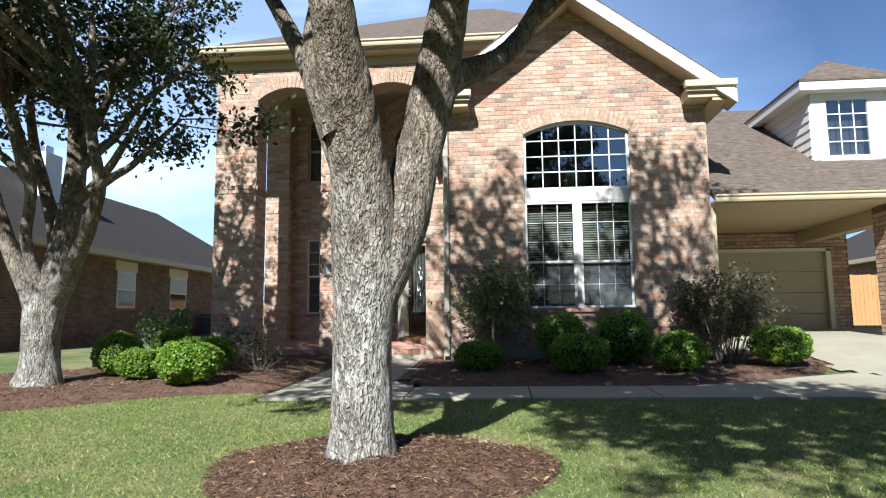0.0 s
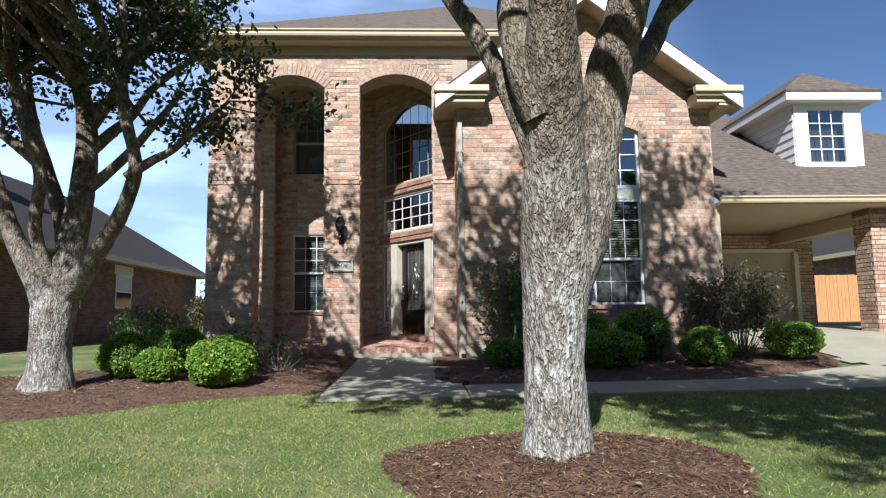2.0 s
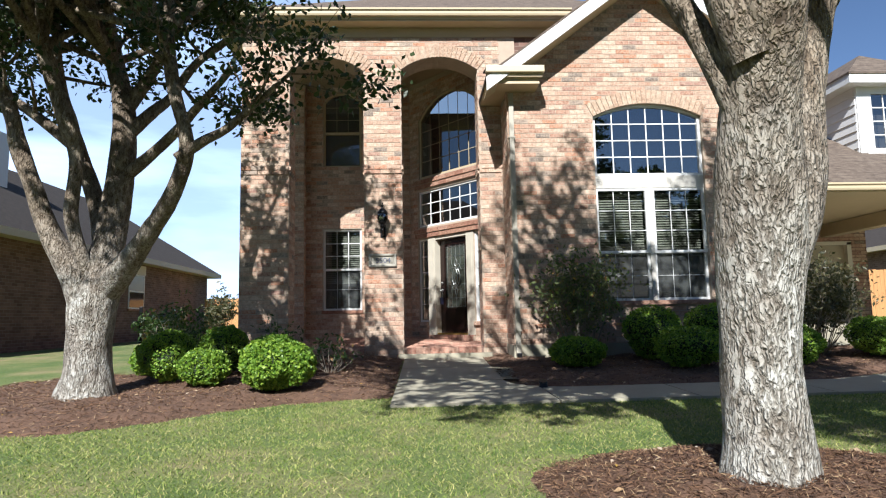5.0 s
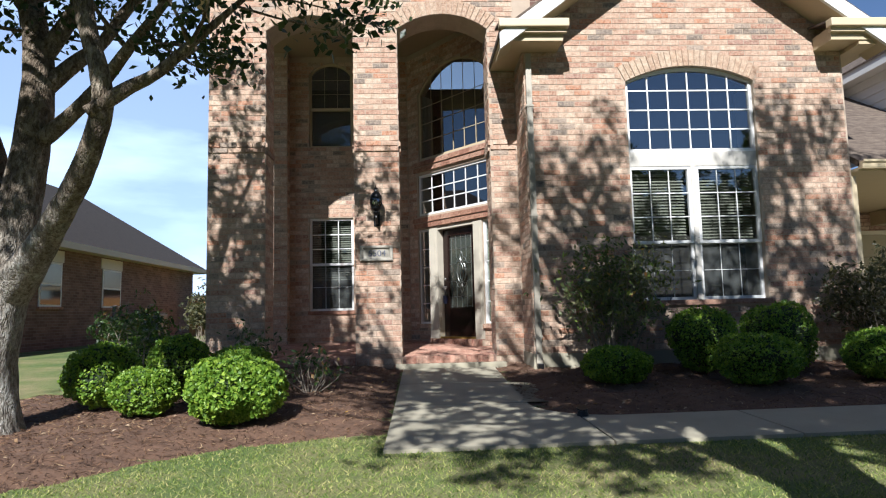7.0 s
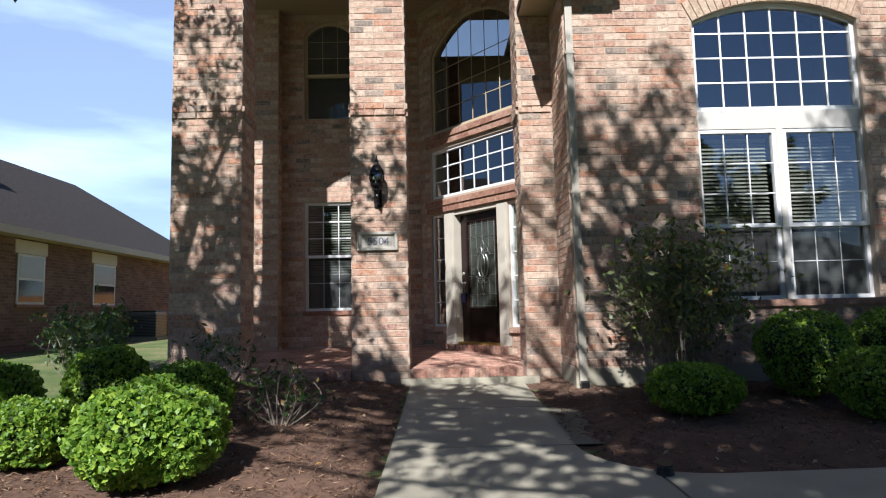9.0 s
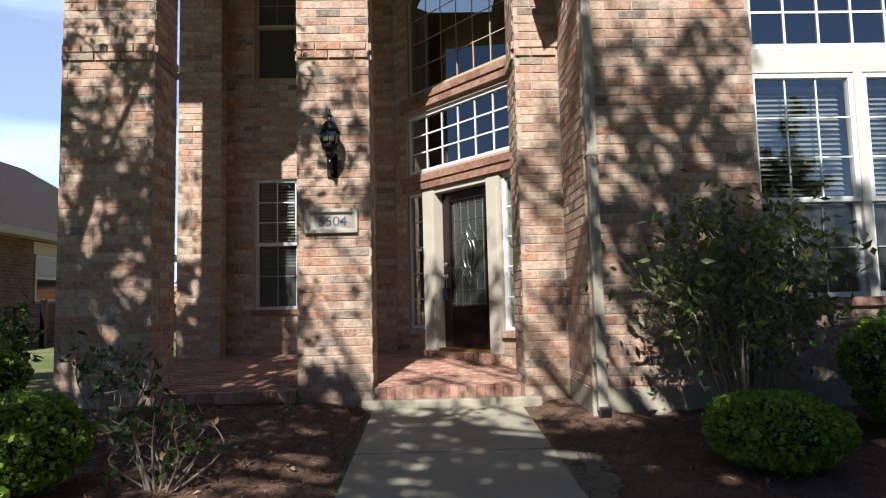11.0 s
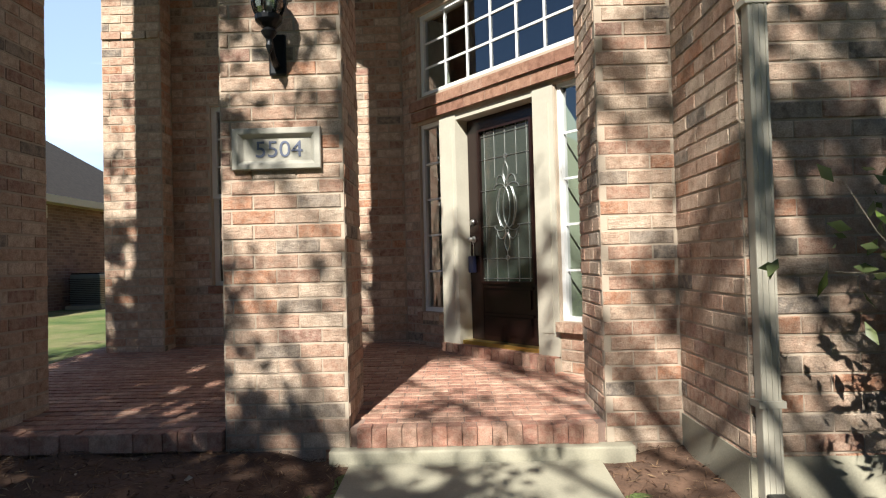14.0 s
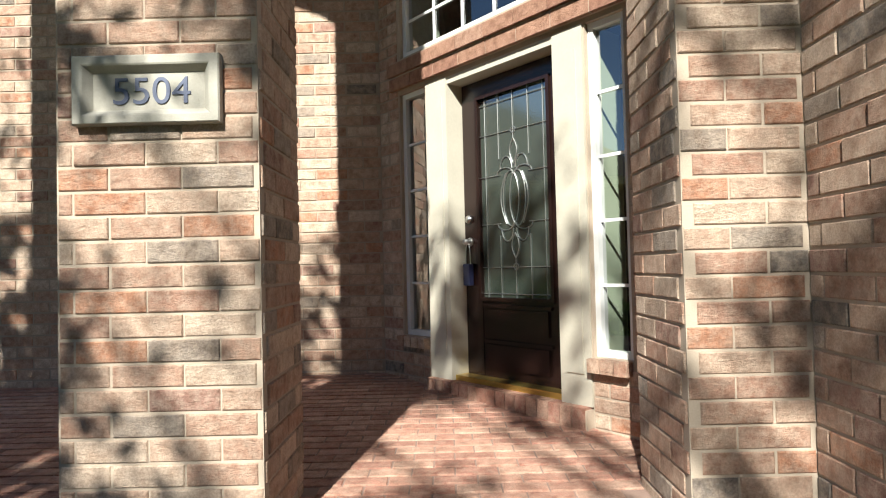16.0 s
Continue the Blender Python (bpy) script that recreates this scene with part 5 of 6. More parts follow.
pane(uv, [(g0, gz0), (g1, gz0), (g1, gz1), (g0, gz1)], dw + 0.02, door, DOORGLASS)
gm = (g0 + g1) / 2


def came(pts, r=0.003):
    verts, faces = [], []
    tube(verts, faces, [(*uv(u, v, dw + 0.014), r) for u, v in pts], 6)
    return part("lead_came", quads(verts, faces), CAME, door)


for u in (g0 + 0.05, g1 - 0.05):
    came([(u, gz0), (u, gz1)])
for u in (g0 + 0.18, g1 - 0.18):
    came([(u, gz0), (u, 2.10)])
    came([(u, 2.62), (u, gz1)])
for v in (gz0 + 0.025, 1.885, 2.80, gz1 - 0.05):
    came([(g0, v), (g1, v)])
mid_z = 2.345
for v in (mid_z - 0.165, mid_z + 0.165):
    came([(g0, v), (gm - 0.13, v)])
    came([(gm + 0.13, v), (g1, v)])
for s in (-1, 1):
    # two interlocked ovals and the long side arcs
    came([(gm + s * 0.03 + 0.072 * math.cos(k * math.tau / 28), mid_z + 0.185 * math.sin(k * math.tau / 28)) for k in range(29)], 0.0042)
    came([(gm + s * (0.075 + 0.05 * math.cos(k / 12 * math.pi - math.pi / 2)), mid_z - 0.17 + 0.34 * k / 12) for k in range(13)], 0.0042)
    for up in (-1, 1):
        # scrolled petals, crescents under them and the drops on the axis
        came([(gm + s * (0.07 - 0.055 * math.cos(k / 12 * math.pi)), mid_z + up * (0.20 + 0.085 * math.sin(k / 12 * math.pi))) for k in range(13)], 0.0042)
        came([(gm + s * (0.085 - 0.075 * math.cos(k / 12 * math.pi)), mid_z + up * (0.165 + 0.045 * math.sin(k / 12 * math.pi))) for k in range(13)], 0.0042)
        came([(gm + s * 0.033 * math.sin(k / 10 * math.pi), mid_z + up * (0.23 + 0.17 * k / 10)) for k in range(11)], 0.0042)
        came([(gm + s * 0.022 * math.sin(k / 6 * math.pi), mid_z + up * (0.43 + 0.05 * k / 6)) for k in range(7)], 0.0036)
for up, far in ((-1, mid_z - gz0), (1, gz1 - mid_z)):
    came([(gm, mid_z + up * 0.40), (gm, mid_z + up * far)])
dpart("threshold", 0.85, 1.836, 1.10, 1.135, 0.02, 0.19, BRASS, "brass threshold")


def knob(name, u, v, r, depth, mat, label=""):
    bm = bmesh.new()
    bmesh.ops.create_cone(bm, cap_ends=True, segments=20, radius1=r, radius2=r * 0.8, depth=depth)
    bmesh.ops.bevel(bm, geom=bm.edges[:], offset=0.003, segments=2, affect="EDGES")
    ax = (Vector(uv(0, 0, -1)) - Vector(uv(0, 0, 0))).to_track_quat("Z", "Y").to_matrix().to_4x4()
    bmesh.ops.transform(bm, matrix=Matrix.Translation(uv(u, v, dw - depth / 2)) @ ax, verts=bm.verts)
    return part(name, bm, mat, door, label, True)


knob("deadbolt", 0.92, 2.23, 0.032, 0.03, STEEL, "satin nickel deadbolt")
knob("handle_plate", 0.92, 2.07, 0.033, 0.018, STEEL)
knob("door_knob", 0.92, 2.07, 0.024, 0.065, STEEL, "satin nickel door knob")
LOCKBLUE = plain("blue_plastic", (0.03, 0.035, 0.09), 0.45)
lock = thing("key_lockbox", Matrix.Translation(uv(0.92, 1.76, dw - 0.03)), "dark blue key lockbox hanging from the door knob", "lockbox")
rotd = (Matrix((Vector((U.x, U.y, 0)), Vector((NRM.x, NRM.y, 0)), Vector((0, 0, 1)))).transposed()).to_4x4()
bm = boxed(-0.035, 0.035, -0.022, 0.022, 0.0, 0.155, bevel=0.01)
bmesh.ops.transform(bm, matrix=rotd, verts=bm.verts)
part("body", bm, LOCKBLUE, lock)
vv, ff = [], []
tube(vv, ff, [tuple(rotd @ Vector((0.024 * math.cos(a), 0, 0.15 + 0.16 * math.sin(a) ** 0.7))) + (0.004,) for a in [k * math.pi / 14 for k in range(15)]], 6)
part("shackle", quads(vv, ff), STEEL, lock)

# ---- wall lantern ----
lan = thing("wall_lantern", pose(-3.28, FY - 0.01, 2.95), "black iron wall lantern with clear glass on the brick pier", "lantern")


def turned(prof, sides, mat, name, at=(0, -0.17, 0), label=""):
    vv, ff = [], []
    tube(vv, ff, [(at[0], at[1], at[2] + z, r) for r, z in prof], sides)
    ff.append(tuple(range(sides))[::-1])
    return part(name, quads(vv, ff), mat, lan, label)


part("back_plate", boxed(-0.05, 0.05, -0.02, 0.01, 0.02, 0.26, bevel=0.012), IRON, lan)
vv, ff = [], []
tube(vv, ff, [(0, -0.02 - 0.15 * math.sin(k / 12 * 1.57), 0.07 + 0.14 * (1 - math.cos(k / 12 * 1.57)) + 0.0 * k, 0.02) for k in range(13)], 10)
part("bracket", quads(vv, ff), IRON, lan)
turned([(0.012, 0.17), (0.03, 0.19), (0.045, 0.215), (0.03, 0.235), (0.055, 0.255), (0.075, 0.275), (0.078, 0.30)], 14, IRON, "cup")
turned([(0.058, 0.30), (0.080, 0.335), (0.090, 0.375), (0.086, 0.415), (0.068, 0.45)], 14, GLASS, "lantern_glass")
for k in range(8):
    a = math.tau * k / 8
    vv, ff = [], []
    tube(vv, ff, [(r * math.cos(a), -0.17 + r * math.sin(a), z, 0.004) for r, z in ((0.062, 0.295), (0.084, 0.335), (0.095, 0.375), (0.090, 0.415), (0.071, 0.455))], 5)
    part("cage_bar", quads(vv, ff), IRON, lan)
turned([(0.086, 0.444), (0.090, 0.458), (0.076, 0.49), (0.052, 0.53), (0.026, 0.55), (0.018, 0.575), (0.028, 0.595), (0.012, 0.615), (0.004, 0.665)], 14, IRON, "cap")
turned([(0.018, 0.31), (0.018, 0.40)], 10, WHITE, "candle_sleeve")
turned([(0.004, 0.09), (0.014, 0.115), (0.02, 0.14), (0.01, 0.17)], 10, IRON, "finial")

# ---- number plaque ----
plq = thing("number_plaque", pose(-3.295, FY - 0.008, 2.543), "cast stone house number plaque set in the pier", "plaque")
bm = bmesh.new()
rings = [[bm.verts.new((i * hx, d, j * hz)) for i, j in ((-1, -1), (1, -1), (1, 1), (-1, 1))]
         for hx, hz, d in ((0.258, 0.121, 0.006), (0.258, 0.121, -0.030), (0.253, 0.116, -0.036), (0.226, 0.091, -0.036), (0.220, 0.085, -0.033), (0.190, 0.060, 0.004))]
for lower, upper in zip(rings, rings[1:]):
    for k in range(4):
        bm.faces.new((lower[k], lower[(k + 1) % 4], upper[(k + 1) % 4], upper[k]))
bmesh.ops.recalc_face_normals(bm, faces=bm.faces)
part("surround", bm, STONE, plq)
part("panel", boxed(-0.205, 0.205, -0.004, 0.006, -0.072, 0.072), STONE, plq)
NUM = plain("number_blue_grey", (0.075, 0.085, 0.13), 0.6)
tx = bpy.data.curves.new("number", "FONT")
tx.body, tx.size, tx.extrude, tx.align_x, tx.align_y = "5504", 0.135, 0.003, "CENTER", "CENTER"
tmp = new("number", tx)
dg = bpy.context.evaluated_depsgraph_get()
tmesh = bpy.data.meshes.new_from_object(tmp.evaluated_get(dg))
bpy.data.objects.remove(tmp)
tmesh.transform(Matrix.Translation((0.01, -0.006, -0.005)) @ Matrix.Rotation(math.pi / 2, 4, "X") @ Matrix.Diagonal((1.05, 1, 1, 1)))
tmesh.materials.clear()
part("number", tmesh, NUM, plq, "blue-grey numerals 5504")

# ---- downspout ----
sp = thing("downspout", pose(0, 0, 0), "cream metal downspout at the bay corner", "downspout")
bm = boxed(-0.985, -0.90, 11.80, 11.868, 0.80, 5.42, bevel=0.006)
for k in range(3):
    x = -0.965 + k * 0.025
    part("rib", boxed(x, x + 0.008, 11.795, 11.801, 0.82, 5.40), DOWNPIPE, sp)
part("pipe", bm, DOWNPIPE, sp)
for z in (2.95, 4.6, 1.2):
    part("strap", boxed(-1.0, -0.885, 11.792, 11.876, z, z + 0.03), DOWNPIPE, sp)
part("elbow", boxed(-0.985, -0.90, 11.71, 11.80, 0.74, 0.84, bevel=0.012), IRON, sp, "black drain elbow")
found = thing("foundation", pose(0, 0, 0), "exposed pale concrete foundation edge", "foundation", kind="structure")
part("edge", boxed(BX0 - 0.012, XR + 0.012, BY - 0.014, BY - 0.002, 0.55, 0.97), CONCRETE, found)
part("edge", boxed(BX0 - 0.014, BX0 - 0.002, BY, FY - 0.01, 0.55, 0.97), CONCRETE, found)

em = thing("drain_outlet", pose(-1.13, 8.86, ground_z(-1.13, 8.86) + 0.02), "small black plastic drain outlet at the mulch edge", "drain outlet")
bm = bmesh.new()
bmesh.ops.create_cone(bm, cap_ends=True, segments=18, radius1=0.062, radius2=0.045, depth=0.07)
bmesh.ops.bevel(bm, geom=bm.edges[:], offset=0.006, segments=2, affect="EDGES")
bmesh.ops.translate(bm, vec=(0, 0, 0.03), verts=bm.verts)
part("pipe", bm, IRON, em)
bm = bmesh.new()
bmesh.ops.create_cone(bm, cap_ends=True, segments=18, radius1=0.056, radius2=0.05, depth=0.012)
bmesh.ops.transform(bm, matrix=pose(0, 0.012, 0.078, 18, 0, 0), verts=bm.verts)
part("lid", bm, IRON, em)

# ---- dormer ----
dm = thing("dormer", pose(0, 0, 0), "white dormer with lap siding and a shingle hip roof", "dormer", kind="structure")
part("front_board", prism([(6.50, 4.36), (8.0, 4.36), (8.0, 6.06), (6.50, 6.06)], [[(6.78, 4.72), (7.64, 4.72), (7.64, 5.94), (6.78, 5.94)]], xz(13.26), 0.08), WHITE, dm)
part("sill_board", boxed(6.62, 7.8, 13.22, 13.26, 4.58, 4.70, bevel=0.01), WHITE, dm)
for k in range(9):
    z = 4.40 + k * 0.185
    for x, s in ((6.50, -1), (8.0, 1)):
        bm = bmesh.new()
        a, b = x + s * 0.028, x + s * 0.006
        vs = [bm.verts.new(p) for p in ((a, 13.3, z), (a, 16.0, z), (b, 16.0, z + 0.19), (b, 13.3, z + 0.19), (x - s * 0.02, 13.3, z), (x - s * 0.02, 16.0, z), (x - s * 0.02, 16.0, z + 0.19), (x - s * 0.02, 13.3, z + 0.19))]
        for f in BOXF:
            bm.faces.new([vs[i] for i in f])
        part("siding_board", fixed(bm), WHITE, dm)
sash(dm, xz(13.26), 6.78, 7.64, 4.72, 5.94, 3, 4, 0.03, edge=0.03, bar=0.022)
# near-black backing; the dormer's inner shade is its colour
part("back", boxed(6.55, 7.95, 13.6, 13.65, 4.4, 6.0), ROOMSHADE, dm)
bm = bmesh.new()
for p in ([(6.18, 12.98, 6.28), (8.32, 12.98, 6.28), (7.25, 14.05, 7.08)], [(8.32, 12.98, 6.28), (8.32, 16.6, 6.28), (7.25, 16.6, 7.08), (7.25, 14.05, 7.08)],
          [(6.18, 16.6, 6.28), (6.18, 12.98, 6.28), (7.25, 14.05, 7.08), (7.25, 16.6, 7.08)]):
    roof_slab(bm, p, 0.04)
part("roof", bm, SHINGLE, dm)
bm = boxed(6.20, 8.30, 13.0, 13.04, 6.06, 6.25)
box(bm, 6.20, 6.24, 13.04, 16.6, 6.06, 6.25)
box(bm, 8.26, 8.30, 13.04, 16.6, 6.06, 6.25)
box(bm, 6.24, 8.26, 13.04, 16.6, 6.06, 6.09)
part("fascia", bm, WHITE, dm)
part("flashing", boxed(6.40, 8.15, 13.08, 13.25, 4.31, 4.35), GUTTER, dm)

# ---- garage and carport ----
GARAGE = plain("garage_door_paint", (0.4, 0.344, 0.24), 0.55, vary=0.05)
gd = thing("door_2", pose(0, 0, 0), "closed tan sectional garage door", "door", kind="structure")
for k in range(4):
    part("door_panel", boxed(4.6, 8.0, 16.08, 16.12, 1.05 + k * 0.51, 1.05 + k * 0.51 + 0.50, bevel=0.006), GARAGE, gd)
tr = thing("trim_garage", pose(0, 0, 0), "cream garage door trim", "trim", kind="structure")
part("jamb", boxed(7.93, 8.04, 15.96, 16.08, 1.05, 3.12), TRIM, tr)
part("head", boxed(4.55, 8.04, 15.96, 16.08, 3.06, 3.14), TRIM, tr)
sp2 = thing("downspout", pose(0, 0, 0), "cream metal downspout beside the carport", "downspout")
part("pipe", boxed(3.95, 4.03, 11.90, 11.97, 1.0, 3.5, bevel=0.006), GUTTER, sp2)

# ---- neighbours and fences ----
def fence(name, x0, x1, y, z0, z1, label):
    ob = thing(name, pose(x0, y, z0), label, "fence")
    me = mesh_of(boxed(0, 0.138, 0, 0.02, 0, z1 - z0), "board")
    me.materials.append(CEDAR)
    n = int((x1 - x0) / 0.145)
    for k in range(n):
        b = new("board", me)
        b.location = (k * 0.145, (k * 7 % 3) * 0.003, -0.02 + (k * 5 % 4) * 0.006)
        b.parent = ob
    for z in (0.25, z1 - z0 - 0.3):
        part("rail", boxed(0, x1 - x0, 0.02, 0.06, z, z + 0.09), CEDAR, ob)
    return ob


fence("wooden_fence", 12.0, 17.1, 23.5, 1.10, 2.94, "orange cedar board fence behind the carport")
fence("wooden_fence", -12.6, -5.85, 31.0, 0.85, 2.6, "orange cedar board fence between the houses")


def neighbour(name, x0, x1, y0, y1, z0, eave, rise, label, windows=()):
    ob = thing(name, pose(0, 0, 0), label, "house")
    part("wall", boxed(x0, x1, y0, y1, z0, eave), FARBRICK, ob)
    o = 0.5
    w = min(x1 - x0, y1 - y0) / 2 + o
    if y1 - y0 > x1 - x0:
        a, b = ((x0 + x1) / 2, y0 - o + w), ((x0 + x1) / 2, y1 + o - w)
    else:
        a, b = (x0 - o + w, (y0 + y1) / 2), (x1 + o - w, (y0 + y1) / 2)
    q = [(x0 - o, y0 - o, eave), (x1 + o, y0 - o, eave), (x1 + o, y1 + o, eave), (x0 - o, y1 + o, eave)]
    A2, B2 = (*a, eave + rise), (*b, eave + rise)
    bm = bmesh.new()
    fs = ([q[0], q[1], A2], [q[1], q[2], B2, A2], [q[2], q[3], B2], [q[3], q[0], A2, B2]) if y1 - y0 > x1 - x0 else ([q[0], q[1], B2, A2], [q[1], q[2], B2], [q[2], q[3], A2, B2], [q[3], q[0], A2])
    for p in fs:
        roof_slab(bm, p, 0.08)
    part("roof", bm, DARKSHINGLE, ob)
    bm = bmesh.new()
    for a in ((x0 - o - 0.02, x1 + o + 0.02, y0 - o - 0.03, y0 - o), (x0 - o - 0.02, x1 + o + 0.02, y1 + o, y1 + o + 0.03), (x0 - o - 0.03, x0 - o, y0 - o, y1 + o), (x1 + o, x1 + o + 0.03, y0 - o, y1 + o)):
        box(bm, *a, eave - 0.18, eave + 0.01)
    part("fascia", bm, GUTTER, ob)
    part("soffit", boxed(x0 - o, x1 + o, y0 - o, y1 + o, eave - 0.16, eave - 0.12), SOFFIT, ob)
    for wy0, wy1, wz0, wz1 in windows:
        wn2 = part("window", boxed(x1 + 0.002, x1 + 0.03, wy0, wy1, wz0, wz1), WHITE, ob)
        pn = part("pane", boxed(x1 + 0.03, x1 + 0.035, wy0 + 0.06, wy1 - 0.06, wz0 + 0.06, (wz0 + wz1) / 2 - 0.03), DARKPANE, wn2)
        pn = part("pane", boxed(x1 + 0.03, x1 + 0.035, wy0 + 0.06, wy1 - 0.06, (wz0 + wz1) / 2 + 0.03, wz1 - 0.06), PALEPANE, wn2)
        part("lintel", boxed(x1 + 0.002, x1 + 0.02, wy0 - 0.1, wy1 + 0.1, wz1 + 0.01, wz1 + 0.35), TRIM, wn2)
        part("sill", boxed(x1 + 0.002, x1 + 0.07, wy0 - 0.05, wy1 + 0.05, wz0 - 0.07, wz0), BRICK_LEDGE, wn2)
    return ob


DARKPANE = material("dark_pane", (0.02, 0.022, 0.025), 0.06)[0]
PALEPANE = plain("pale_blind_pane", (0.42, 0.42, 0.40), 0.2, vary=0.06)
left = neighbour("neighbour_house", -20.0, -13.0, 12.5, 32.5, 0.4, 3.85, 2.95, "single-storey brown brick house next door", ((20.5, 21.6, 2.02, 3.3), (24.0, 25.3, 2.02, 3.3)))
part("chimney", boxed(-15.55, -14.85, 19.2, 20.0, 4.8, 7.2), WHITE, left, "white boxed chimney")
part("chimney_cap", boxed(-15.38, -15.02, 19.4, 19.8, 7.2, 7.5, bevel=0.05), STEEL, left, "metal chimney cap")
neighbour("neighbour_house", -12, 0, 44, 56, 0.8, 3.8, 2.2, "brick house with grey roof beyond the back fence")
neighbour("neighbour_house", 17.2, 27, 21.0, 40.0, 0.9, 4.1, 3.0, "brick house with brown roof beyond the driveway")
neighbour("neighbour_house", 12, 24, 46.0, 58.0, 0.9, 4.4, 3.5, "pale house far behind the fence")
GREYBOX = plain("ac_paint", (0.15, 0.165, 0.175), 0.5, 0.2)
ac = thing("air_conditioner", pose(-12.35, 26.4, 0.85), "grey outdoor air conditioner unit beside the house", "air conditioner")
part("pad", boxed(-0.5, 0.5, -0.5, 0.5, -0.04, 0.10), CONCRETE, ac)
part("body", boxed(-0.42, 0.42, -0.42, 0.42, 0.1, 0.95, bevel=0.03), GREYBOX, ac)
for k in range(14):
    part("louvre", boxed(-0.435, 0.435, -0.435, 0.435, 0.16 + k * 0.05, 0.175 + k * 0.05), IRON, ac)
part("fan_guard", boxed(-0.4, 0.4, -0.4, 0.4, 0.95, 0.99, bevel=0.02), IRON, ac)
mt = thing("utility_post", pose(-11.9, 22.6, 0.8), "dark metal utility riser by the neighbour wall", "post")
part("pipe", boxed(-0.06, 0.06, -0.06, 0.06, 0, 1.25, bevel=0.02), IRON, mt)


# ---- planting ----
def bed_z(x, y):
    for poly, high, _ in BEDS:
        if in_poly(x, y, poly):
            return ground_z(x, y) + bed_lift(poly, high)(x, y)
    return ground_z(x, y)


def boxwood(x, y, rx, top, seed, label, n=2600, leaf=0.027, name="boxwood_bush", mat=None):
    rng = np.random.default_rng(seed)
    z = bed_z(x, y) - 0.02
    h = top - z
    ob = thing(name, pose(x, y, z), label, "bush", "clipped bushes")
    # solid filler blob, dark with painted shade, keeps the bush from showing through
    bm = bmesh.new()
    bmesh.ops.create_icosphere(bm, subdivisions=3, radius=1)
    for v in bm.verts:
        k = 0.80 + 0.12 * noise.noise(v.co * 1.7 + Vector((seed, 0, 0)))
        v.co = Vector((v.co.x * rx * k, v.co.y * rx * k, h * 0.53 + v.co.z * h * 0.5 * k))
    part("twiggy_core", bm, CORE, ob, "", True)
    d = rng.normal(size=(n, 3))
    d /= np.linalg.norm(d, axis=1)[:, None]
    d = np.sign(d) * np.abs(d) ** 0.85
    d /= np.maximum(1, np.linalg.norm(d, axis=1))[:, None] ** 0.7
    lump = np.array([0.93 + 0.16 * noise.noise(Vector(q) * 1.7 + Vector((seed, 0, 0))) + 0.10 * noise.noise(Vector(q) * 5 + Vector((0, seed, 0))) for q in d])
    r = (lump * (1 - np.abs(rng.normal(0, 0.075, n))))[:, None]
    c = d * r * np.array([rx, rx, h * 0.5]) + np.array([0, 0, h * 0.52])
    c = c[c[:, 2] > 0.02]
    part("foliage", leaves_mesh(rng, c, leaf, "foliage", droop=-0.4, long=1.35), mat or BOXLEAF, ob)
    return ob


boxwood(-4.35, 8.72, 0.47, 1.27, 1, "bright sunlit clipped boxwood in the mulch bed", 11000, 0.034)
for k, (x, y, r, t) in enumerate(((-5.95, 9.6, 0.38, 1.38), (-5.45, 10.35, 0.36, 1.42), (-5.35, 9.15, 0.34, 1.13), (-4.72, 10.25, 0.40, 1.28), (-6.5, 10.4, 0.30, 1.2))):
    boxwood(x, y, r, t, 10 + k, "green clipped boxwood half shaded by the oak", 6000)
for k, (x, y, r, t) in enumerate(((-0.33, 10.35, 0.43, 1.15), (1.08, 11.0, 0.48, 1.60), (1.22, 10.0, 0.50, 1.28), (2.10, 11.0, 0.50, 1.63), (2.72, 10.0, 0.44, 1.28), (4.38, 10.4, 0.48, 1.36))):
    boxwood(x, y, r, t, 30 + k, "dark green clipped boxwood in front of the bay", 7000)


def shrub(name, x, y, rx, h, stems, seed, label, n_leaf, leaf, mat, flat=1.0, twiggy=5):
    rng = np.random.default_rng(seed)
    z = bed_z(x, y) - 0.03
    ob = thing(name, pose(x, y, z), label, "shrub")
    verts, faces, tips = [], [], []
    for k in range(stems):
        a = rng.uniform(0, math.tau)
        r = rx * math.sqrt(rng.uniform(0.05, 1))
        e = Vector((r * math.cos(a), r * math.sin(a) * flat, h * rng.uniform(0.6, 1.0) * (1 - 0.25 * (r / rx) ** 2)))
        b = Vector((0.25 * e.x + rng.normal(0, 0.03), 0.25 * e.y + rng.normal(0, 0.03), 0))
        m = b.lerp(e, 0.5) + Vector((rng.normal(0, 0.10), rng.normal(0, 0.07), 0.05 * h))
        p = smooth_path([(*b, 0.0085), (*m, 0.006), (*e, 0.003)], 4)
        tube(verts, faces, p, 5)
        twigs(rng, p, verts, faces, tips, twiggy, 0.26 * h, 0)
        tips.append((tuple(e), 0.1))
    part("branchwork", quads(verts, faces), STEM, ob)
    pick = rng.integers(0, len(tips), n_leaf)
    c = np.array([tips[i][0] for i in pick]) + rng.normal(size=(n_leaf, 3)) * 0.055
    c[:, 2] = np.maximum(c[:, 2], 0.05)
    part("foliage", leaves_mesh(rng, c, leaf, "foliage", long=2.4), mat, ob)
    return ob


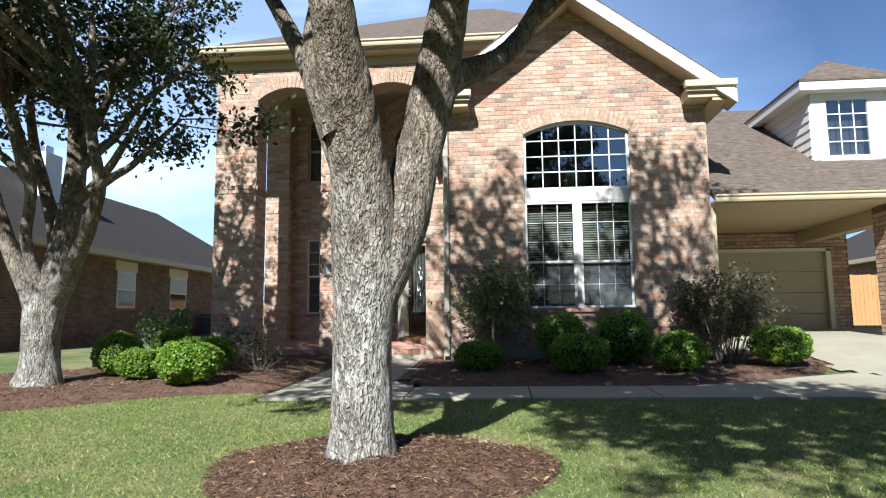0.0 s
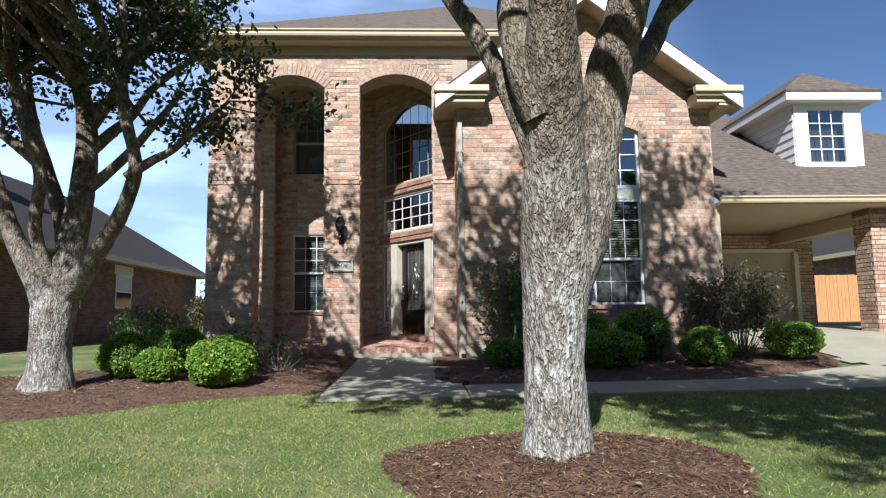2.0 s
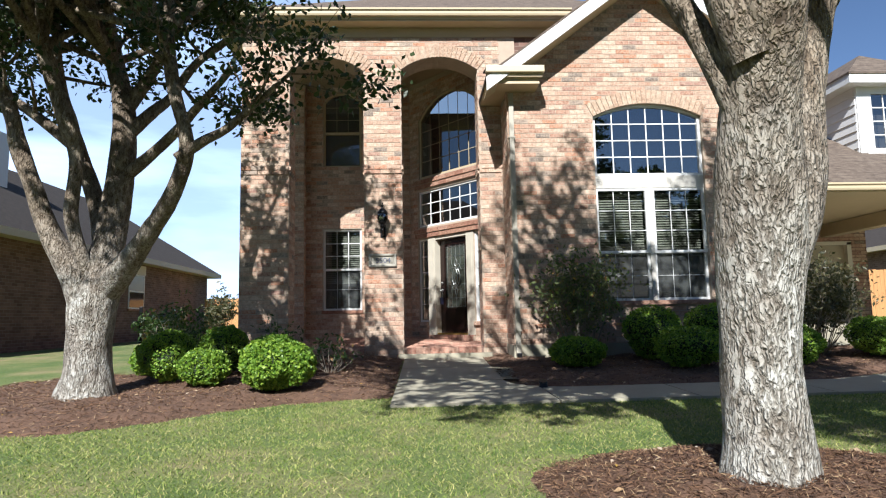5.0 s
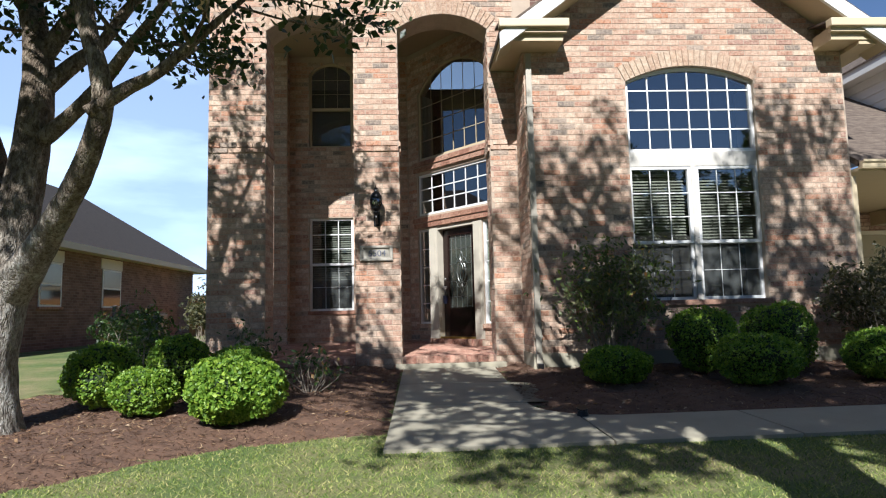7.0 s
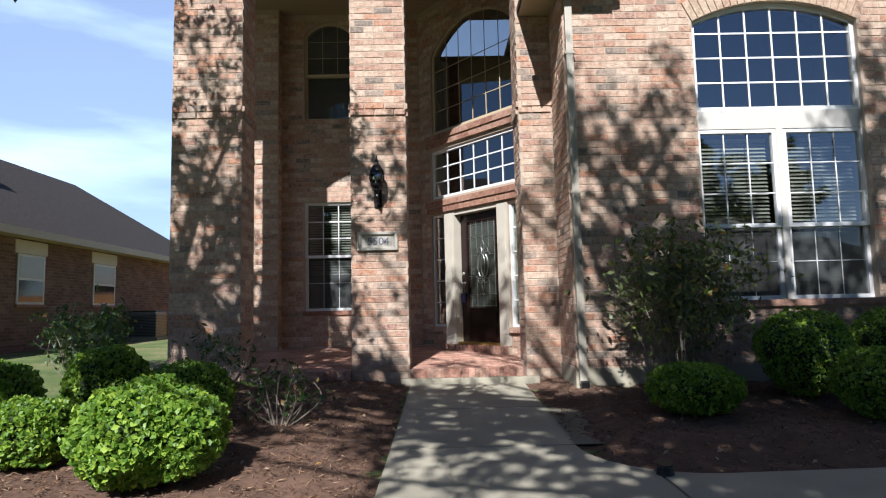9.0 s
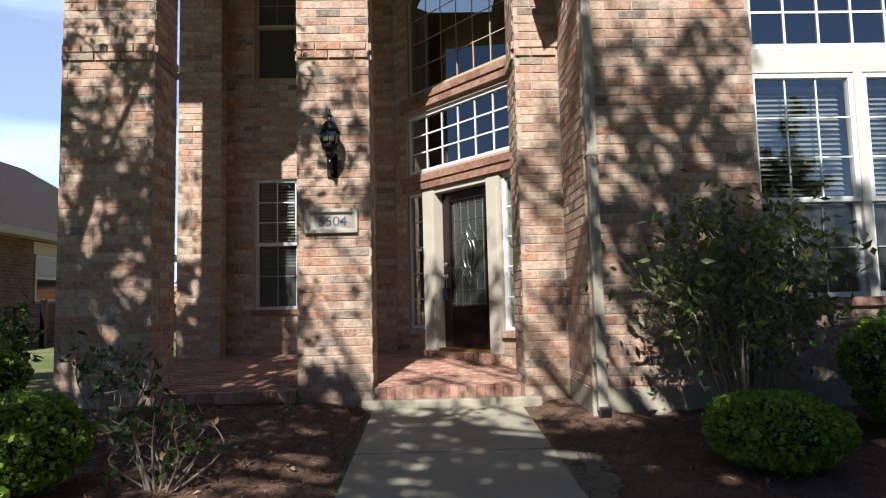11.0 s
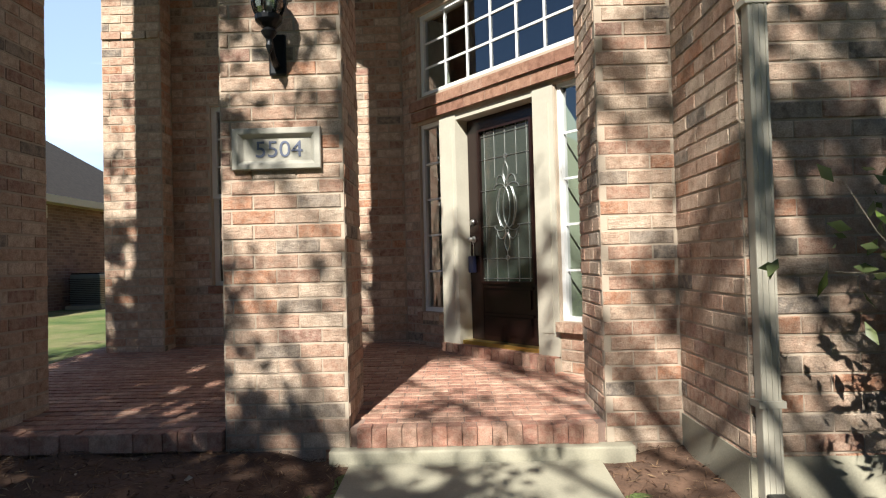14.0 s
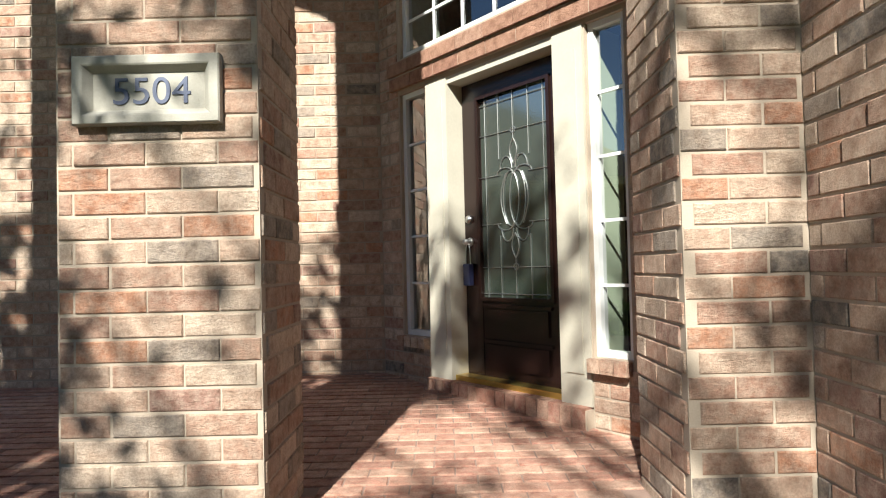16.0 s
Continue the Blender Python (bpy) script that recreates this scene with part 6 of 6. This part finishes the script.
shrub("evergreen_shrub", 0.0, 11.28, 0.56, 1.86, 64, 51, "tall loose olive-green shrub against the bay wall", 3400, 0.036, OLIVELEAF, 0.45, 7)
shrub("evergreen_shrub", 3.85, 11.25, 0.72, 1.65, 46, 52, "tall dusty-leaved shrub beside the bay corner", 5200, 0.032, DRYLEAF)
shrub("leggy_shrub", -5.0, 11.9, 0.42, 1.0, 12, 53, "sparse leggy rose shrub before the pier", 170, 0.036, SHRUBLEAF)
shrub("leggy_shrub", -3.95, 10.3, 0.34, 0.55, 12, 54, "low sparse shrub in shaded mulch", 190, 0.034, SHRUBLEAF)
shrub("leggy_shrub", -6.9, 12.6, 0.50, 1.35, 14, 55, "loose dark shrub beside the house corner", 600, 0.036, SHRUBLEAF)
shrub("leggy_shrub", -9.6, 23.6, 0.4, 1.8, 22, 56, "tan and green shrub between the houses", 1600, 0.06, DRYLEAF)
shrub("leggy_shrub", -8.0, 15.0, 0.6, 1.1, 20, 58, "dark green shrub beyond the mulch bed", 1200, 0.05, SHRUBLEAF)
boxwood(-7.2, 13.6, 0.45, 1.35, 61, "dark rounded shrub beside the house corner", 1800, 0.04)
for k in range(5):
    boxwood(13.6 + k * 0.75, 18.0, 0.55, 2.3, 70 + k, "clipped green hedge plant beyond the driveway", 1200, 0.06, "hedge_plant")


# far trees over the roofs
def far_tree(x, y, z, r, seed):
    rng = np.random.default_rng(seed)
    ob = thing("background_tree", pose(x, y, 0.8), "distant green tree beyond the houses", "tree", "distant trees")
    vv, ff = [], []
    tube(vv, ff, [(0, 0, 0, 0.2), (0.1, 0, z * 0.5, 0.15), (0, 0.1, z, 0.06)], 8)
    part("trunk", quads(vv, ff), BARK, ob)
    m = rng.normal(size=(26, 3)) * np.array([r * 0.5, r * 0.5, r * 0.35]) + np.array([0, 0, z])
    c = m[rng.integers(0, 26, 1800)] + rng.normal(size=(1800, 3)) * r * 0.2
    part("crown", leaves_mesh(rng, c, 0.22, "crown"), OAKLEAF, ob)


for k, (x, y, z, r) in enumerate(((-13, 60, 5.0, 2.6), (-9, 64, 5.2, 3.0), (-16, 66, 5.5, 2.8), (-5, 70, 4.8, 2.4), (19, 66, 6.0, 3.0), (28, 64, 6.5, 3.0))):
    far_tree(x, y, z, r, 80 + k)
# behind the walker: street trees added to block low sky, house across the road
for k, (x, y) in enumerate(((7.0, -7.0), (-10.0, -9.0), (-4.5, -10.5), (1.5, -10.5), (-16.0, -10.0), (13.5, -9.5), (-3.0, -23.0), (6.0, -22.0), (13.0, -24.0), (-13.0, -22.0), (-22.0, -20.0), (21.0, -21.0))):
    y -= 4.5 if y < -8 else 0
    rngl = random.Random(90 + k)
    lim = []
    tall = 1.0 if y > -8 else 1.5
    for j in range(int(9 * tall * tall)):
        a = j * 2.4 + k
        rr = rngl.uniform(1.2, 2.6) * tall
        e = (x + rr * math.cos(a), y + rr * math.sin(a), rngl.uniform(4.0, 7.0) * tall)
        lim.append([(x, y, 2.4, 0.09), ((x + e[0]) / 2, (y + e[1]) / 2, 3.6 * tall, 0.06), (*e, 0.02)])
    z = ground_z(x, y)
    tree("sky_block_tree", (x, y, z), [[(x, y, z - 0.1, 0.24), (x, y, 1.2, 0.17), (x, y, 2.6, 0.14), (x, y, 5.5 * tall, 0.05)]], lim, 90 + k, "leafy street oak added behind the walker to block low sky", 0.13, int(12000 * tall * tall), 7, 1.2, sides=10)
# two more houses, unseen, added to close off the low sky
for x in (-44, 15):
    neighbour("neighbour_house", x, x + 24, -43, -30, 0.1, 3.4, 4.0, "brick house across the street")
neighbour("neighbour_house", -18, 8, -43, -29, 0.1, 3.6, 4.4, "brick house across the street")

# ---- mulch chips, fallen leaves, grass ----
rng = np.random.default_rng(5)


def scatter(poly, n):
    px, py = [p[0] for p in poly], [p[1] for p in poly]
    out = []
    while len(out) < n:
        x, y = rng.uniform(min(px), max(px)), rng.uniform(min(py), max(py))
        if in_poly(x, y, poly):
            out.append((x, y))
    return out


def flakes(name, pts, size, long, mat, label, lift=0.012, tip=0.35):
    n = len(pts)
    a = rng.uniform(0, math.tau, n)
    t = rng.normal(0, tip, n)
    c = np.array([(x, y, bed_z(x, y) + lift) for x, y in pts])
    s = size * rng.uniform(0.5, 1.5, n)
    d = np.stack([np.cos(a) * np.cos(t), np.sin(a) * np.cos(t), np.sin(t)], 1) * (s * long / 2)[:, None]
    e = np.stack([-np.sin(a), np.cos(a), rng.normal(0, tip, n)], 1) * (s / 2)[:, None]
    up = np.zeros((n, 3))
    up[:, 2] = s * 0.25
    v = np.stack([c - d, c + e * 0.7 + up, c + d, c - e * 0.7 + up * 0.2], 1).reshape(-1, 3)
    f = (np.arange(n)[:, None] * 4 + np.array([[0, 3, 2, 1]])).tolist()
    return tagged(part(name, quads(v.tolist(), f, name), mat), label, "ground litter", kind="stuff")


flakes("mulch_chips", scatter(BED_L, 42000) + scatter(BED_R, 20000) + scatter(RING, 22000), 0.0075, 6.5, CHIP, "shredded brown bark mulch chips")
flakes("fallen_leaves", scatter(BED_L, 330) + scatter(BED_R, 200) + scatter(RING, 130), 0.026, 1.5, LITTER, "scattered pale dry fallen leaves", 0.022, 0.3)

n = 260000
gx, gy = rng.uniform(-9.5, 7.5, n), rng.uniform(2.6, 8.9, n)
keep = np.ones(n, bool)
for poly in (BED_L, BED_R, RING, WALK, DRIVEWAY):
    inside = np.zeros(n, bool)
    for (xa, ya), (xb, yb) in zip(poly, poly[1:] + poly[:1]):
        if ya != yb:
            inside ^= ((ya > gy) != (yb > gy)) & (gx < (xb - xa) * (gy - ya) / (yb - ya) + xa)
    keep &= ~inside
gx, gy = gx[keep], gy[keep]
n = len(gx)
gz = np.array([ground_z(x, y) for x, y in zip(gx, gy)])
h = rng.uniform(0.012, 0.032, n)
a = rng.uniform(0, math.tau, n)
w = rng.uniform(0.003, 0.006, n)
lean = rng.normal(0, 0.028, (n, 2))
p = np.stack([gx, gy, gz - 0.004], 1)
off = np.stack([np.cos(a) * w, np.sin(a) * w, np.zeros(n)], 1)
v = np.stack([p - off, p + off, p + np.stack([lean[:, 0], lean[:, 1], h], 1)], 1).reshape(-1, 3)
me = bpy.data.meshes.new("grass")
me.vertices.add(n * 3)
me.vertices.foreach_set("co", v.astype(np.float32).ravel())
me.loops.add(n * 3)
me.loops.foreach_set("vertex_index", np.arange(n * 3, dtype=np.int32))
me.polygons.add(n)
me.polygons.foreach_set("loop_start", np.arange(n, dtype=np.int32) * 3)
me.update()
tagged(part("grass", me, BLADE), "short green lawn grass with dry straw patches", "grass", kind="stuff")
